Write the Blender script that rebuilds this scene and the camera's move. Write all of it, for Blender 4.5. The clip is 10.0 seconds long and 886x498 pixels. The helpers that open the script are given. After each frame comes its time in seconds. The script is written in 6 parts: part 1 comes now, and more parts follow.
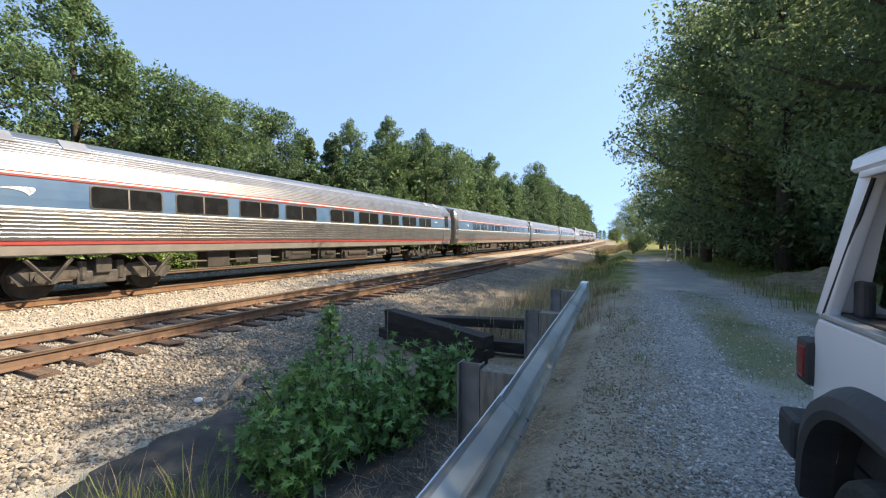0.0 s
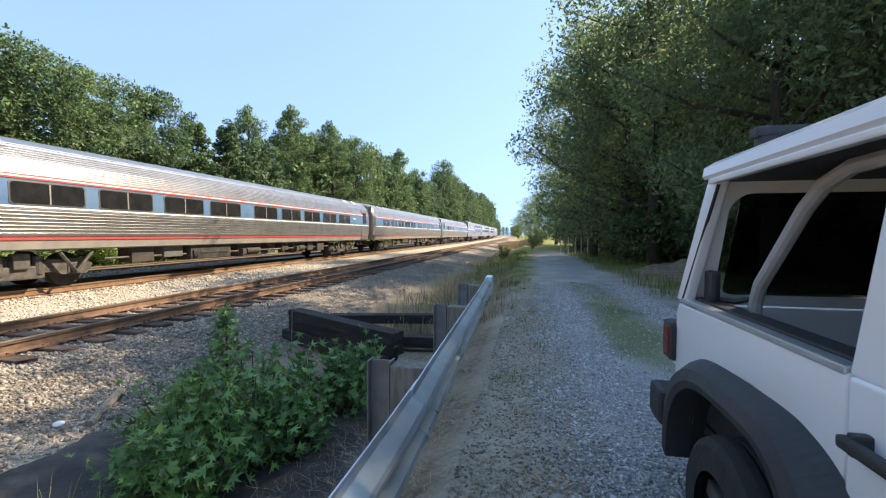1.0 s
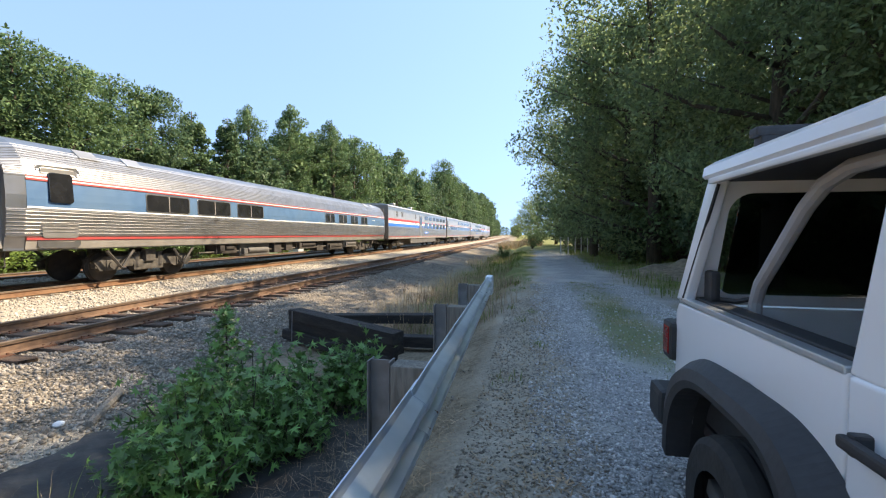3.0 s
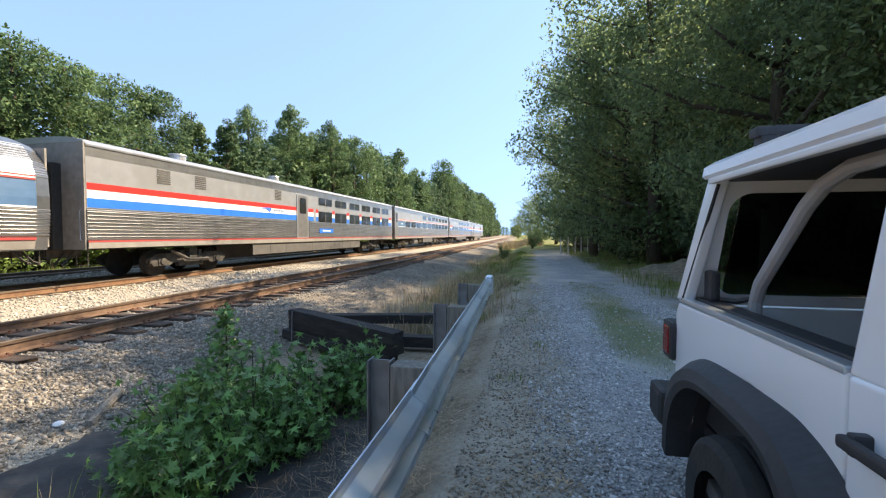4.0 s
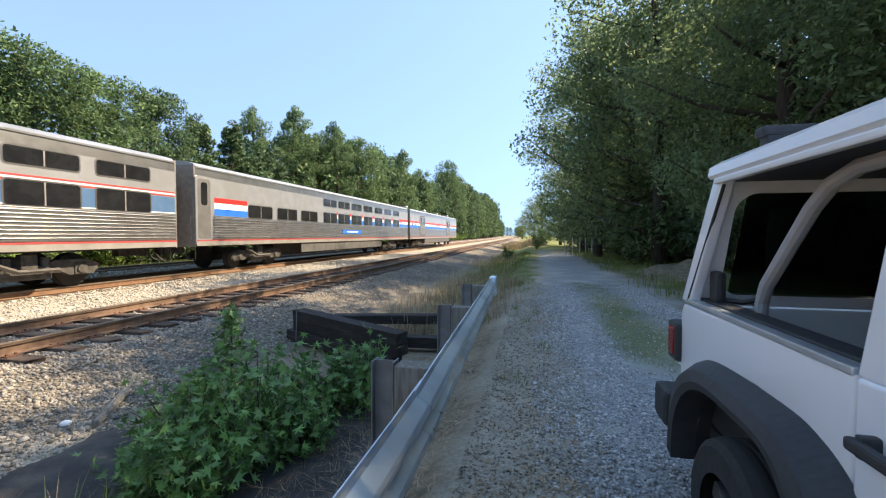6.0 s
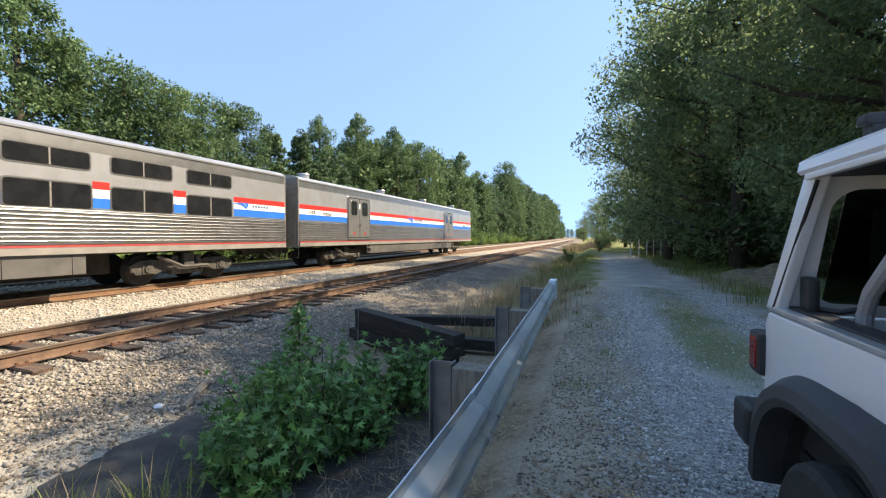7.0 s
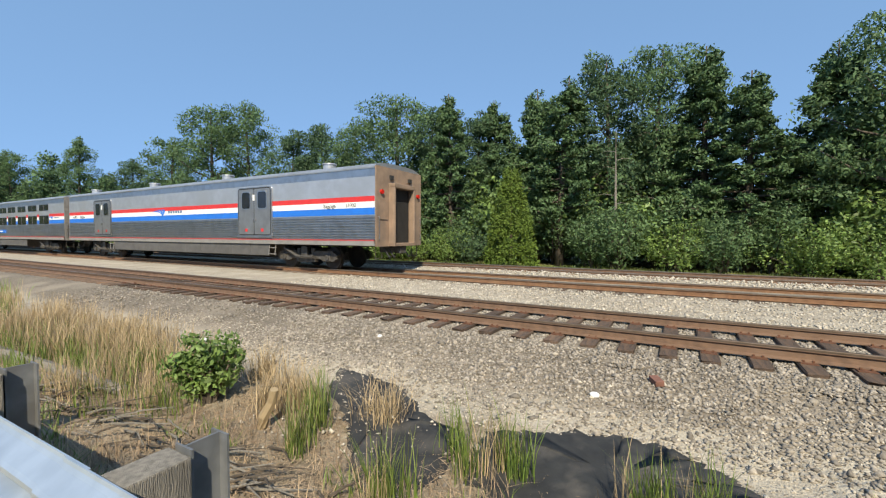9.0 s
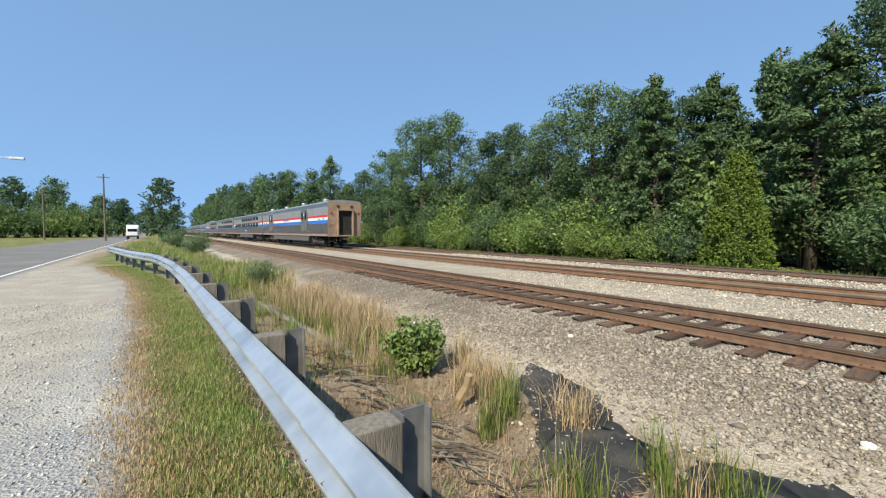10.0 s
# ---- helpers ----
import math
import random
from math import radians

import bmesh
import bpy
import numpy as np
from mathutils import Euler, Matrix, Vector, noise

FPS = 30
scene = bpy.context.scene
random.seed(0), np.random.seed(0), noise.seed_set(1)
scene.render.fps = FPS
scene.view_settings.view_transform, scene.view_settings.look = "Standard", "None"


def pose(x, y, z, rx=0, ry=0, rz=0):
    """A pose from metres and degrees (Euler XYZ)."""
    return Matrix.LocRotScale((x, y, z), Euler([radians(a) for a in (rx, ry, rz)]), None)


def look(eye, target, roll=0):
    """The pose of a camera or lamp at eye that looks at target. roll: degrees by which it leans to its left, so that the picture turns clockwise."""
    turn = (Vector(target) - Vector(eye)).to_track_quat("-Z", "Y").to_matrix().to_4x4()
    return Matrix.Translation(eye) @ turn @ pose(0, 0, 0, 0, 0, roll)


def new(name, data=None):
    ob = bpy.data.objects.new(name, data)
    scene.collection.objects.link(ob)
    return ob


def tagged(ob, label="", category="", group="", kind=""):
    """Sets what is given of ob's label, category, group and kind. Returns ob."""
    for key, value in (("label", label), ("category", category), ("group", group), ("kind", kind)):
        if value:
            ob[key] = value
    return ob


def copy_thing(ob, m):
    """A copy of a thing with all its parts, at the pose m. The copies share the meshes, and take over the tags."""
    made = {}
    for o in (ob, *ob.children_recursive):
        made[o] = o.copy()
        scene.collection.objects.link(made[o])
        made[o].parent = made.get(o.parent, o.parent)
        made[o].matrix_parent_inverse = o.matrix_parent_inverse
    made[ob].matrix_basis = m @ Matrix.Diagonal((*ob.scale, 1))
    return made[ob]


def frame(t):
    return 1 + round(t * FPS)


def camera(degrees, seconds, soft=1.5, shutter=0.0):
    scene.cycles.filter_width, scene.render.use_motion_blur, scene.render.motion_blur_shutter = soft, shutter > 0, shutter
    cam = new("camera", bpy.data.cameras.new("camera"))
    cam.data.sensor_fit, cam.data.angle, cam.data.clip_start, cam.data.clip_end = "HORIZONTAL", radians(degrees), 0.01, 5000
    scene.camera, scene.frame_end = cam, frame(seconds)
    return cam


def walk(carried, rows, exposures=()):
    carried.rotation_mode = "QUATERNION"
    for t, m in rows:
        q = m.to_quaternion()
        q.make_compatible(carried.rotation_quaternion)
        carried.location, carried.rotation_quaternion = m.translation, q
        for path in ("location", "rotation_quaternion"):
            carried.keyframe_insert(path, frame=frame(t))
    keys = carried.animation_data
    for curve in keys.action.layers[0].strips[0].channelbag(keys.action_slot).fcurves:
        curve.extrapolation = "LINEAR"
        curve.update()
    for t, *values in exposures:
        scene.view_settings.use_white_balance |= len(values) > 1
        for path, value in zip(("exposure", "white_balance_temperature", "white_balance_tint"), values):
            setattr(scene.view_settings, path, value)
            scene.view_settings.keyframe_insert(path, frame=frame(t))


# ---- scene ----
cam = camera(93.8, 10.0, soft=1.2)
EYE = (0.0, 0.0, 1.55)
# seconds, yaw, pitch, roll of a hand-held turn on the spot
TURN = [
    (0.0, 24.4, -1.5, -0.07), (0.1, 20.3, -1.56, -0.08), (0.2, 16.7, -1.62, -0.09), (0.3, 14.4, -1.68, -0.1), (0.5, 12.4, -1.77, -0.11), (0.7, 12.0, -1.9, -0.12),
    (1.0, 11.91, -2.01, -0.11), (2.5, 11.91, -2.02, -0.08), (4.0, 11.90, -2.03, -0.1), (5.0, 11.90, -2.02, -0.08),
    (5.5, 11.95, -2.0, -0.06), (5.8, 12.1, -1.98, -0.06), (6.3, 13.3, -1.9, -0.06), (6.8, 16.6, -1.78, -0.03), (7.0, 20.4, -1.67, 0.03), (7.2, 28.1, -1.67, 0.02), (7.5, 43.18, -1.72, -0.05),
    (7.8, 58.6, -1.82, -0.33), (8.0, 69.08, -1.92, -0.52), (8.2, 79.3, -1.96, -0.66), (8.5, 94.62, -1.96, -0.74),
    (8.8, 109.7, -1.94, -0.36), (9.0, 119.45, -1.98, -0.12), (9.2, 126.95, -2.06, 0.0), (9.5, 134.55, -2.2, 0.08), (9.7, 138.8, -2.32, 0.09), (10.0, 145.43, -2.46, 0.08)]
walk(cam, [(t, pose(*EYE, 90 + p, r, y)) for t, y, p, r in TURN],
     exposures=[(0.0, 1.58, 8550, 11), (0.7, 1.78, 8550, 11), (6.6, 1.76, 8550, 11), (7.6, 1.14, 8000, 7), (8.5, 0.97, 7500, 5), (10.0, 0.97, 7400, 5)])

# ---------------------------------------------------------------- light
SUN_AZ, SUN_EL = 59.0, 43.0          # degrees to the right of the track ahead, and up
world = bpy.data.worlds.new("sky")
scene.world = world
world.use_nodes = True
wn = world.node_tree
sky = wn.nodes.new("ShaderNodeTexSky")
sky.sky_type = 'NISHITA'
sky.sun_disc = False
sky.sun_elevation = radians(SUN_EL)
sky.sun_rotation = radians(SUN_AZ)
sky.altitude = 1500.0
sky.air_density, sky.dust_density, sky.ozone_density = 1.0, 0.4, 0.8
bg = wn.nodes["Background"]
# the bright rim of the horizon is kept low: directions are lifted a little
wtc = wn.nodes.new("ShaderNodeTexCoord")
wsep = wn.nodes.new("ShaderNodeSeparateXYZ")
wrng = wn.nodes.new("ShaderNodeMapRange")
wrng.inputs[1].default_value, wrng.inputs[2].default_value = 0.0, 1.0
wrng.inputs[3].default_value, wrng.inputs[4].default_value = 0.28, 1.0
wcomb = wn.nodes.new("ShaderNodeCombineXYZ")
wn.links.new(wtc.outputs["Generated"], wsep.inputs[0])
wn.links.new(wsep.outputs[0], wcomb.inputs[0])
wn.links.new(wsep.outputs[1], wcomb.inputs[1])
wn.links.new(wsep.outputs[2], wrng.inputs[0])
wn.links.new(wrng.outputs[0], wcomb.inputs[2])
wn.links.new(wcomb.outputs[0], sky.inputs[0])
bg.inputs["Strength"].default_value = 0.15
clear = wn.nodes.new("ShaderNodeMix")      # a clear summer blue
clear.data_type, clear.blend_type = 'RGBA', 'MULTIPLY'
clear.inputs[0].default_value = 1.0
clear.inputs[7].default_value = (0.93, 1.10, 1.30, 1)
wn.links.new(sky.outputs[0], clear.inputs[6])
haze = wn.nodes.new("ShaderNodeMix")       # summer haze evens the sky out
haze.data_type = 'RGBA'
haze.inputs[0].default_value = 0.55
haze.inputs[7].default_value = (0.68, 1.30, 2.36, 1)
wn.links.new(clear.outputs[2], haze.inputs[6])
wn.links.new(haze.outputs[2], bg.inputs["Color"])
sun_data = bpy.data.lights.new("sun", 'SUN')
sun_data.energy, sun_data.angle, sun_data.color = 3.4, radians(0.5), (1.0, 0.94, 0.85)
sun = new("sun", sun_data)
_e, _a = radians(SUN_EL), radians(SUN_AZ)
sun.matrix_world = look((math.sin(_a) * math.cos(_e) * 60, math.cos(_a) * math.cos(_e) * 60, math.sin(_e) * 60), (0, 0, 0))

# ---------------------------------------------------------------- materials


def mat(name, c1, c2=None, scale=4.0, rough=0.8, metal=0.0, bump=0.0, bscale=None, coord="Object", detail=6.0, c3=None, scale3=0.5, spec=0.5, island=0.0, objrand=0.0, stretch=None, trans=0.0):
    """A surface of two colours mixed by fine noise, a third by coarse noise, with relief."""
    m = bpy.data.materials.new(name)
    m.use_nodes = True
    nt = m.node_tree
    N, L = nt.nodes, nt.links
    b = N["Principled BSDF"]
    b.inputs["Roughness"].default_value = rough
    b.inputs["Metallic"].default_value = metal
    b.inputs["Specular IOR Level"].default_value = spec
    c2 = c2 or c1
    tc = N.new("ShaderNodeTexCoord")
    vec = tc.outputs[coord]
    if stretch:
        mp = N.new("ShaderNodeMapping")
        mp.inputs["Scale"].default_value = stretch
        L.new(vec, mp.inputs[0])
        vec = mp.outputs[0]
    n1 = N.new("ShaderNodeTexNoise")
    n1.inputs["Scale"].default_value, n1.inputs["Detail"].default_value = scale, detail
    L.new(vec, n1.inputs["Vector"])
    ramp = N.new("ShaderNodeMapRange")
    ramp.inputs[1].default_value, ramp.inputs[2].default_value = 0.35, 0.65
    L.new(n1.outputs["Fac"], ramp.inputs[0])
    mix = N.new("ShaderNodeMix")
    mix.data_type = 'RGBA'
    mix.inputs[6].default_value, mix.inputs[7].default_value = (*c1, 1), (*c2, 1)
    L.new(ramp.outputs[0], mix.inputs[0])
    col = mix.outputs[2]
    if c3:
        n3 = N.new("ShaderNodeTexNoise")
        n3.inputs["Scale"].default_value, n3.inputs["Detail"].default_value = scale3, 4.0
        L.new(vec, n3.inputs["Vector"])
        r3 = N.new("ShaderNodeMapRange")
        r3.inputs[1].default_value, r3.inputs[2].default_value = 0.48, 0.66
        L.new(n3.outputs["Fac"], r3.inputs[0])
        m3 = N.new("ShaderNodeMix")
        m3.data_type = 'RGBA'
        L.new(r3.outputs[0], m3.inputs[0])
        L.new(col, m3.inputs[6])
        m3.inputs[7].default_value = (*c3, 1)
        col = m3.outputs[2]
    if island or objrand:
        if island:
            src = N.new("ShaderNodeNewGeometry").outputs["Random Per Island"]
        else:
            src = N.new("ShaderNodeObjectInfo").outputs["Random"]
        k = island or objrand
        hsv = N.new("ShaderNodeHueSaturation")
        mr = N.new("ShaderNodeMapRange")
        mr.inputs[3].default_value, mr.inputs[4].default_value = 1 - k, 1 + k
        L.new(src, mr.inputs[0])
        L.new(mr.outputs[0], hsv.inputs["Value"])
        L.new(col, hsv.inputs["Color"])
        col = hsv.outputs[0]
    L.new(col, b.inputs["Base Color"])
    if bump:
        nb = N.new("ShaderNodeTexNoise")
        nb.inputs["Scale"].default_value, nb.inputs["Detail"].default_value = bscale or scale * 3, 5.0
        L.new(vec, nb.inputs["Vector"])
        bp = N.new("ShaderNodeBump")
        bp.inputs["Strength"].default_value, bp.inputs["Distance"].default_value = bump, 0.02
        L.new(nb.outputs["Fac"], bp.inputs["Height"])
        L.new(bp.outputs[0], b.inputs["Normal"])
    if trans:
        t = N.new("ShaderNodeBsdfTranslucent")
        L.new(col, t.inputs["Color"])
        ms = N.new("ShaderNodeMixShader")
        ms.inputs[0].default_value = trans
        L.new(b.outputs[0], ms.inputs[1])
        L.new(t.outputs[0], ms.inputs[2])
        L.new(ms.outputs[0], N["Material Output"].inputs[0])
    return m


M = dict(
    steel=mat("ribbed_stainless_steel", (0.44, 0.44, 0.45), (0.35, 0.345, 0.345), 3, 0.30, 0.9, 0.05, 20, c3=(0.44, 0.43, 0.43), scale3=0.6),
    steel_flat=mat("brushed_stainless_steel", (0.49, 0.50, 0.52), (0.43, 0.435, 0.45), 2.5, 0.33, 0.6, 0.04, 9, c3=(0.43, 0.43, 0.435), scale3=0.5),
    steel_door=mat("worn_door_steel", (0.36, 0.35, 0.34), (0.30, 0.29, 0.28), 3, 0.38, 0.75, 0.05, 12),
    roof=mat("roof_steel", (0.47, 0.48, 0.50), (0.40, 0.41, 0.43), 2, 0.4, 0.7, 0.05, 8, c3=(0.36, 0.355, 0.35)),
    red=mat("red_stripe", (0.62, 0.035, 0.03), (0.55, 0.03, 0.03), 5, 0.35),
    dullred=mat("faded_red_stripe", (0.42, 0.07, 0.065), (0.36, 0.06, 0.06), 5, 0.4),
    white=mat("white_stripe", (0.78, 0.77, 0.75), (0.72, 0.71, 0.69), 5, 0.35),
    blue=mat("blue_stripe", (0.015, 0.16, 0.60), (0.015, 0.14, 0.54), 5, 0.35),
    band=mat("grey_blue_band", (0.075, 0.155, 0.27), (0.06, 0.13, 0.235), 3, 0.38, c3=(0.09, 0.16, 0.25)),
    glass=mat("dark_train_glass", (0.012, 0.013, 0.015), (0.02, 0.021, 0.023), 3, 0.08, spec=0.6),
    gasket=mat("black_rubber", (0.02, 0.02, 0.02), (0.03, 0.03, 0.03), 8, 0.7),
    # grime and dust, with the shade below the cars put into both tones
    under=mat("grimy_shaded_underframe", (0.03, 0.027, 0.024), (0.055, 0.045, 0.038), 5, 0.85, 0.1, 0.2),
    bogie=mat("dusty_shaded_bogie_steel", (0.10, 0.09, 0.079), (0.05, 0.045, 0.04), 6, 0.7, 0.3, 0.2),
    boxgrey=mat("grey_equipment_box", (0.26, 0.24, 0.22), (0.19, 0.175, 0.16), 5, 0.6, 0.2, 0.1),
    skirt=mat("dusty_skirt_panel", (0.115, 0.108, 0.10), (0.085, 0.08, 0.074), 3, 0.6, 0.1, 0.05),
    sill=mat("dusty_side_sill", (0.34, 0.31, 0.28), (0.27, 0.25, 0.225), 3, 0.5, 0.35, 0.05),
    endwall=mat("rust_dusted_end_wall", (0.34, 0.235, 0.165), (0.25, 0.175, 0.125), 2.5, 0.7, 0.15, 0.1, c3=(0.22, 0.16, 0.12), scale3=1.2),
    dark=mat("recess_shade", (0.012, 0.011, 0.010), (0.02, 0.018, 0.016), 4, 0.9),
    lens=mat("red_marker_lens", (0.5, 0.02, 0.015), None, 4, 0.2),
    rail_dull=mat("brown_siding_rail", (0.215, 0.13, 0.085), (0.145, 0.09, 0.062), 9, 0.75, 0.25, 0.2, c3=(0.20, 0.125, 0.085), scale3=1.5),
    rail=mat("rusty_rail", (0.235, 0.125, 0.068), (0.165, 0.088, 0.05), 9, 0.75, 0.25, 0.2, c3=(0.24, 0.14, 0.08), scale3=1.5),
    railhead=mat("worn_rail_head", (0.30, 0.25, 0.21), (0.22, 0.17, 0.13), 7, 0.38, 0.8),
    railhead_dull=mat("dull_rail_head", (0.16, 0.115, 0.085), (0.12, 0.085, 0.06), 7, 0.5, 0.5),
    tie=mat("weathered_tie", (0.115, 0.074, 0.052), (0.06, 0.043, 0.033), 5, 0.9, 0, 0.5, 30, c3=(0.14, 0.085, 0.055), scale3=1.4, objrand=0.3, stretch=(1, 9, 9)),
    spike=mat("rust_plate", (0.16, 0.07, 0.04), (0.11, 0.05, 0.03), 12, 0.8, 0.3, 0.2),
    stone=mat("ballast_stone", (0.315, 0.275, 0.228), (0.20, 0.174, 0.146), 14, 0.9, 0, 0.3, 60, island=0.45),
    stone_pale=mat("pale_ballast_stone", (0.45, 0.40, 0.333), (0.32, 0.284, 0.234), 14, 0.9, 0, 0.3, 60, island=0.35),
    pebble=mat("drive_gravel_stone", (0.50, 0.495, 0.485), (0.32, 0.318, 0.312), 20, 0.88, 0, 0.3, 80, island=0.45),
    galv=mat("galvanised_steel", (0.64, 0.69, 0.73), (0.55, 0.60, 0.64), 8, 0.36, 0.72, 0.04, 30, c3=(0.37, 0.42, 0.47), scale3=1.2),
    galv_post=mat("weathered_galvanised_post", (0.259, 0.266, 0.274), (0.173, 0.180, 0.187), 8, 0.55, 0.45, 0.08, 25, c3=(0.17, 0.165, 0.16), scale3=3),
    post_wood=mat("grey_wood_block", (0.25, 0.225, 0.19), (0.15, 0.135, 0.115), 5, 0.9, 0, 0.5, 30, stretch=(9, 9, 1)),
    bark=mat("tree_bark", (0.10, 0.078, 0.058), (0.055, 0.043, 0.033), 5, 0.95, 0, 0.6, 12, stretch=(3, 3, 0.6)),
    leaf_a=mat("broadleaf_green", (0.138, 0.216, 0.094), (0.098, 0.162, 0.075), 0.7, 0.55, island=0.42, trans=0.4, spec=0.22),
    leaf_b=mat("dark_green_leaf", (0.104, 0.168, 0.084), (0.075, 0.128, 0.068), 0.7, 0.55, island=0.42, trans=0.42, spec=0.22),
    leaf_p=mat("pine_needles", (0.086, 0.145, 0.056), (0.063, 0.113, 0.047), 0.7, 0.6, island=0.4, trans=0.15, spec=0.3),
    leaf_y=mat("sunlit_shrub_leaf", (0.215, 0.305, 0.088), (0.155, 0.24, 0.07), 0.9, 0.5, island=0.42, trans=0.4, spec=0.35),
    leaf_c=mat("cedar_foliage", (0.108, 0.162, 0.026), (0.081, 0.128, 0.022), 1.5, 0.65, island=0.3, trans=0.1, spec=0.25),
    # colour raised above the other leaves to stand in for backlight and glare
    leaf_r=mat("backlit_leaf", (0.20, 0.265, 0.125), (0.145, 0.205, 0.10), 0.7, 0.5, island=0.4, trans=0.65, spec=0.4),
    earth=mat("brushy_earth", (0.27, 0.21, 0.145), (0.14, 0.11, 0.078), 6, 0.95, 0, 0.6, 12, c3=(0.10, 0.12, 0.045), scale3=1.2),
    litter=mat("dead_grass_litter", (0.40, 0.29, 0.185), (0.22, 0.15, 0.095), 2, 0.85, island=0.45),
    leaf_s=mat("sweetgum_leaf", (0.112, 0.239, 0.060), (0.080, 0.179, 0.050), 1.5, 0.42, island=0.55, trans=0.25, spec=0.5),
    grass=mat("green_grass_blade", (0.115, 0.178, 0.034), (0.161, 0.196, 0.046), 2, 0.6, island=0.4, trans=0.25),
    mown=mat("sunlit_mown_grass", (0.165, 0.255, 0.06), (0.22, 0.255, 0.075), 2, 0.6, island=0.4, trans=0.25),
    straw=mat("dry_straw_blade", (0.47, 0.355, 0.21), (0.37, 0.275, 0.16), 2, 0.7, island=0.35, trans=0.2),
    fabric=mat("black_ground_fabric", (0.018, 0.018, 0.018), (0.03, 0.03, 0.029), 6, 0.75, 0, 0.3, 20, c3=(0.07, 0.063, 0.055), scale3=2.5),
    creosote=mat("dark_creosote_timber", (0.024, 0.020, 0.018), (0.013, 0.011, 0.010), 5, 0.85, 0, 0.5, 25, c3=(0.04, 0.034, 0.03), scale3=1.5, stretch=(1, 8, 8)),
    carpaint=mat("white_car_paint", (0.80, 0.81, 0.83), (0.77, 0.78, 0.80), 2, 0.22, 0.0, spec=0.5),
    carplastic=mat("black_textured_plastic", (0.028, 0.029, 0.032), (0.036, 0.037, 0.04), 30, 0.62, 0, 0.08, 300),
    cartyre=mat("tyre_rubber", (0.02, 0.02, 0.02), (0.03, 0.029, 0.028), 12, 0.85, 0, 0.2),
    carglass=mat("plain_dark_trim", (0.012, 0.012, 0.013), None, 5, 0.12),
    taillight=mat("tail_lamp_lens", (0.28, 0.012, 0.015), (0.22, 0.01, 0.012), 30, 0.15),
    carbar=mat("grey_roll_bar", (0.42, 0.42, 0.43), (0.38, 0.38, 0.39), 10, 0.5),
    metalbox=mat("signal_grey_paint", (0.48, 0.49, 0.50), (0.40, 0.41, 0.42), 5, 0.45, 0.2),
    greenbox=mat("green_cabinet_paint", (0.14, 0.20, 0.13), (0.11, 0.16, 0.10), 4, 0.5),
    asphalt_line=mat("white_road_paint", (0.72, 0.71, 0.68), (0.6, 0.59, 0.56), 8, 0.7),
    pole=mat("utility_pole_wood", (0.17, 0.13, 0.10), (0.11, 0.085, 0.065), 3, 0.9, stretch=(5, 5, 0.6)),
    cream=mat("white_van_paint", (0.75, 0.75, 0.74), (0.70, 0.70, 0.69), 2, 0.4),
    brick=mat("fallen_brick", (0.21, 0.095, 0.07), (0.15, 0.07, 0.05), 12, 0.9, 0, 0.3),
    trash=mat("white_litter", (0.75, 0.75, 0.74), (0.66, 0.66, 0.66), 12, 0.6),
    plastic_mesh=mat("black_plastic_mesh", (0.025, 0.025, 0.026), (0.035, 0.035, 0.035), 12, 0.6),
)


# ---------------------------------------------------------------- building helpers
def part(name, bm, material, parent=None, label="", smooth=False):
    """Links a bmesh (or a ready mesh) as one mesh object under a thing."""
    if isinstance(bm, bpy.types.Mesh):
        me = bm
    else:
        me = bpy.data.meshes.new(name)
        bm.to_mesh(me)
        bm.free()
    if material and not me.materials:
        me.materials.append(material)
    if smooth:
        me.polygons.foreach_set("use_smooth", [True] * len(me.polygons))
    ob = new(name, me)
    if parent:
        ob.parent = parent
    return tagged(ob, label)


def thing(name, label, category, m=None, group="", kind=""):
    ob = new(name)
    ob.empty_display_size = 0.2
    if m is not None:
        ob.matrix_world = m
    return tagged(ob, label, category, group, kind)


def quads(name, V, tri=False):
    """A mesh of loose faces from an (n, k, 3) array."""
    V = np.asarray(V, np.float32)
    n, k = V.shape[:2]
    me = bpy.data.meshes.new(name)
    me.vertices.add(n * k)
    me.vertices.foreach_set("co", V.reshape(-1))
    me.loops.add(n * k)
    me.loops.foreach_set("vertex_index", np.arange(n * k, dtype=np.int32))
    me.polygons.add(n)
    me.polygons.foreach_set("loop_start", np.arange(0, n * k, k, dtype=np.int32))
    me.polygons.foreach_set("loop_total", np.full(n, k, np.int32))
    me.update(calc_edges=True)
    return me


def soup(name, V, F):
    """A mesh from a vertex array and an equal-sided face array."""
    V, F = np.asarray(V, np.float32), np.asarray(F, np.int32)
    n, k = F.shape
    me = bpy.data.meshes.new(name)
    me.vertices.add(len(V))
    me.vertices.foreach_set("co", V.reshape(-1))
    me.loops.add(n * k)
    me.loops.foreach_set("vertex_index", F.reshape(-1))
    me.polygons.add(n)
    me.polygons.foreach_set("loop_start", np.arange(0, n * k, k, dtype=np.int32))
    me.polygons.foreach_set("loop_total", np.full(n, k, np.int32))
    me.update(calc_edges=True)
    return me


def box(bm, x0, x1, y0, y1, z0, z1, bevel=0.0, m=None):
    r = bmesh.ops.create_cube(bm, size=1)
    vs = r["verts"]
    for v in vs:
        v.co = Vector((x0 + (v.co.x + .5) * (x1 - x0), y0 + (v.co.y + .5) * (y1 - y0), z0 + (v.co.z + .5) * (z1 - z0)))
    if m is not None:
        bmesh.ops.transform(bm, matrix=m, verts=vs)
    if bevel:
        es = list({e for v in vs for e in v.link_edges})
        bmesh.ops.bevel(bm, geom=es, offset=bevel, segments=2, affect='EDGES', profile=0.6)
    return bm


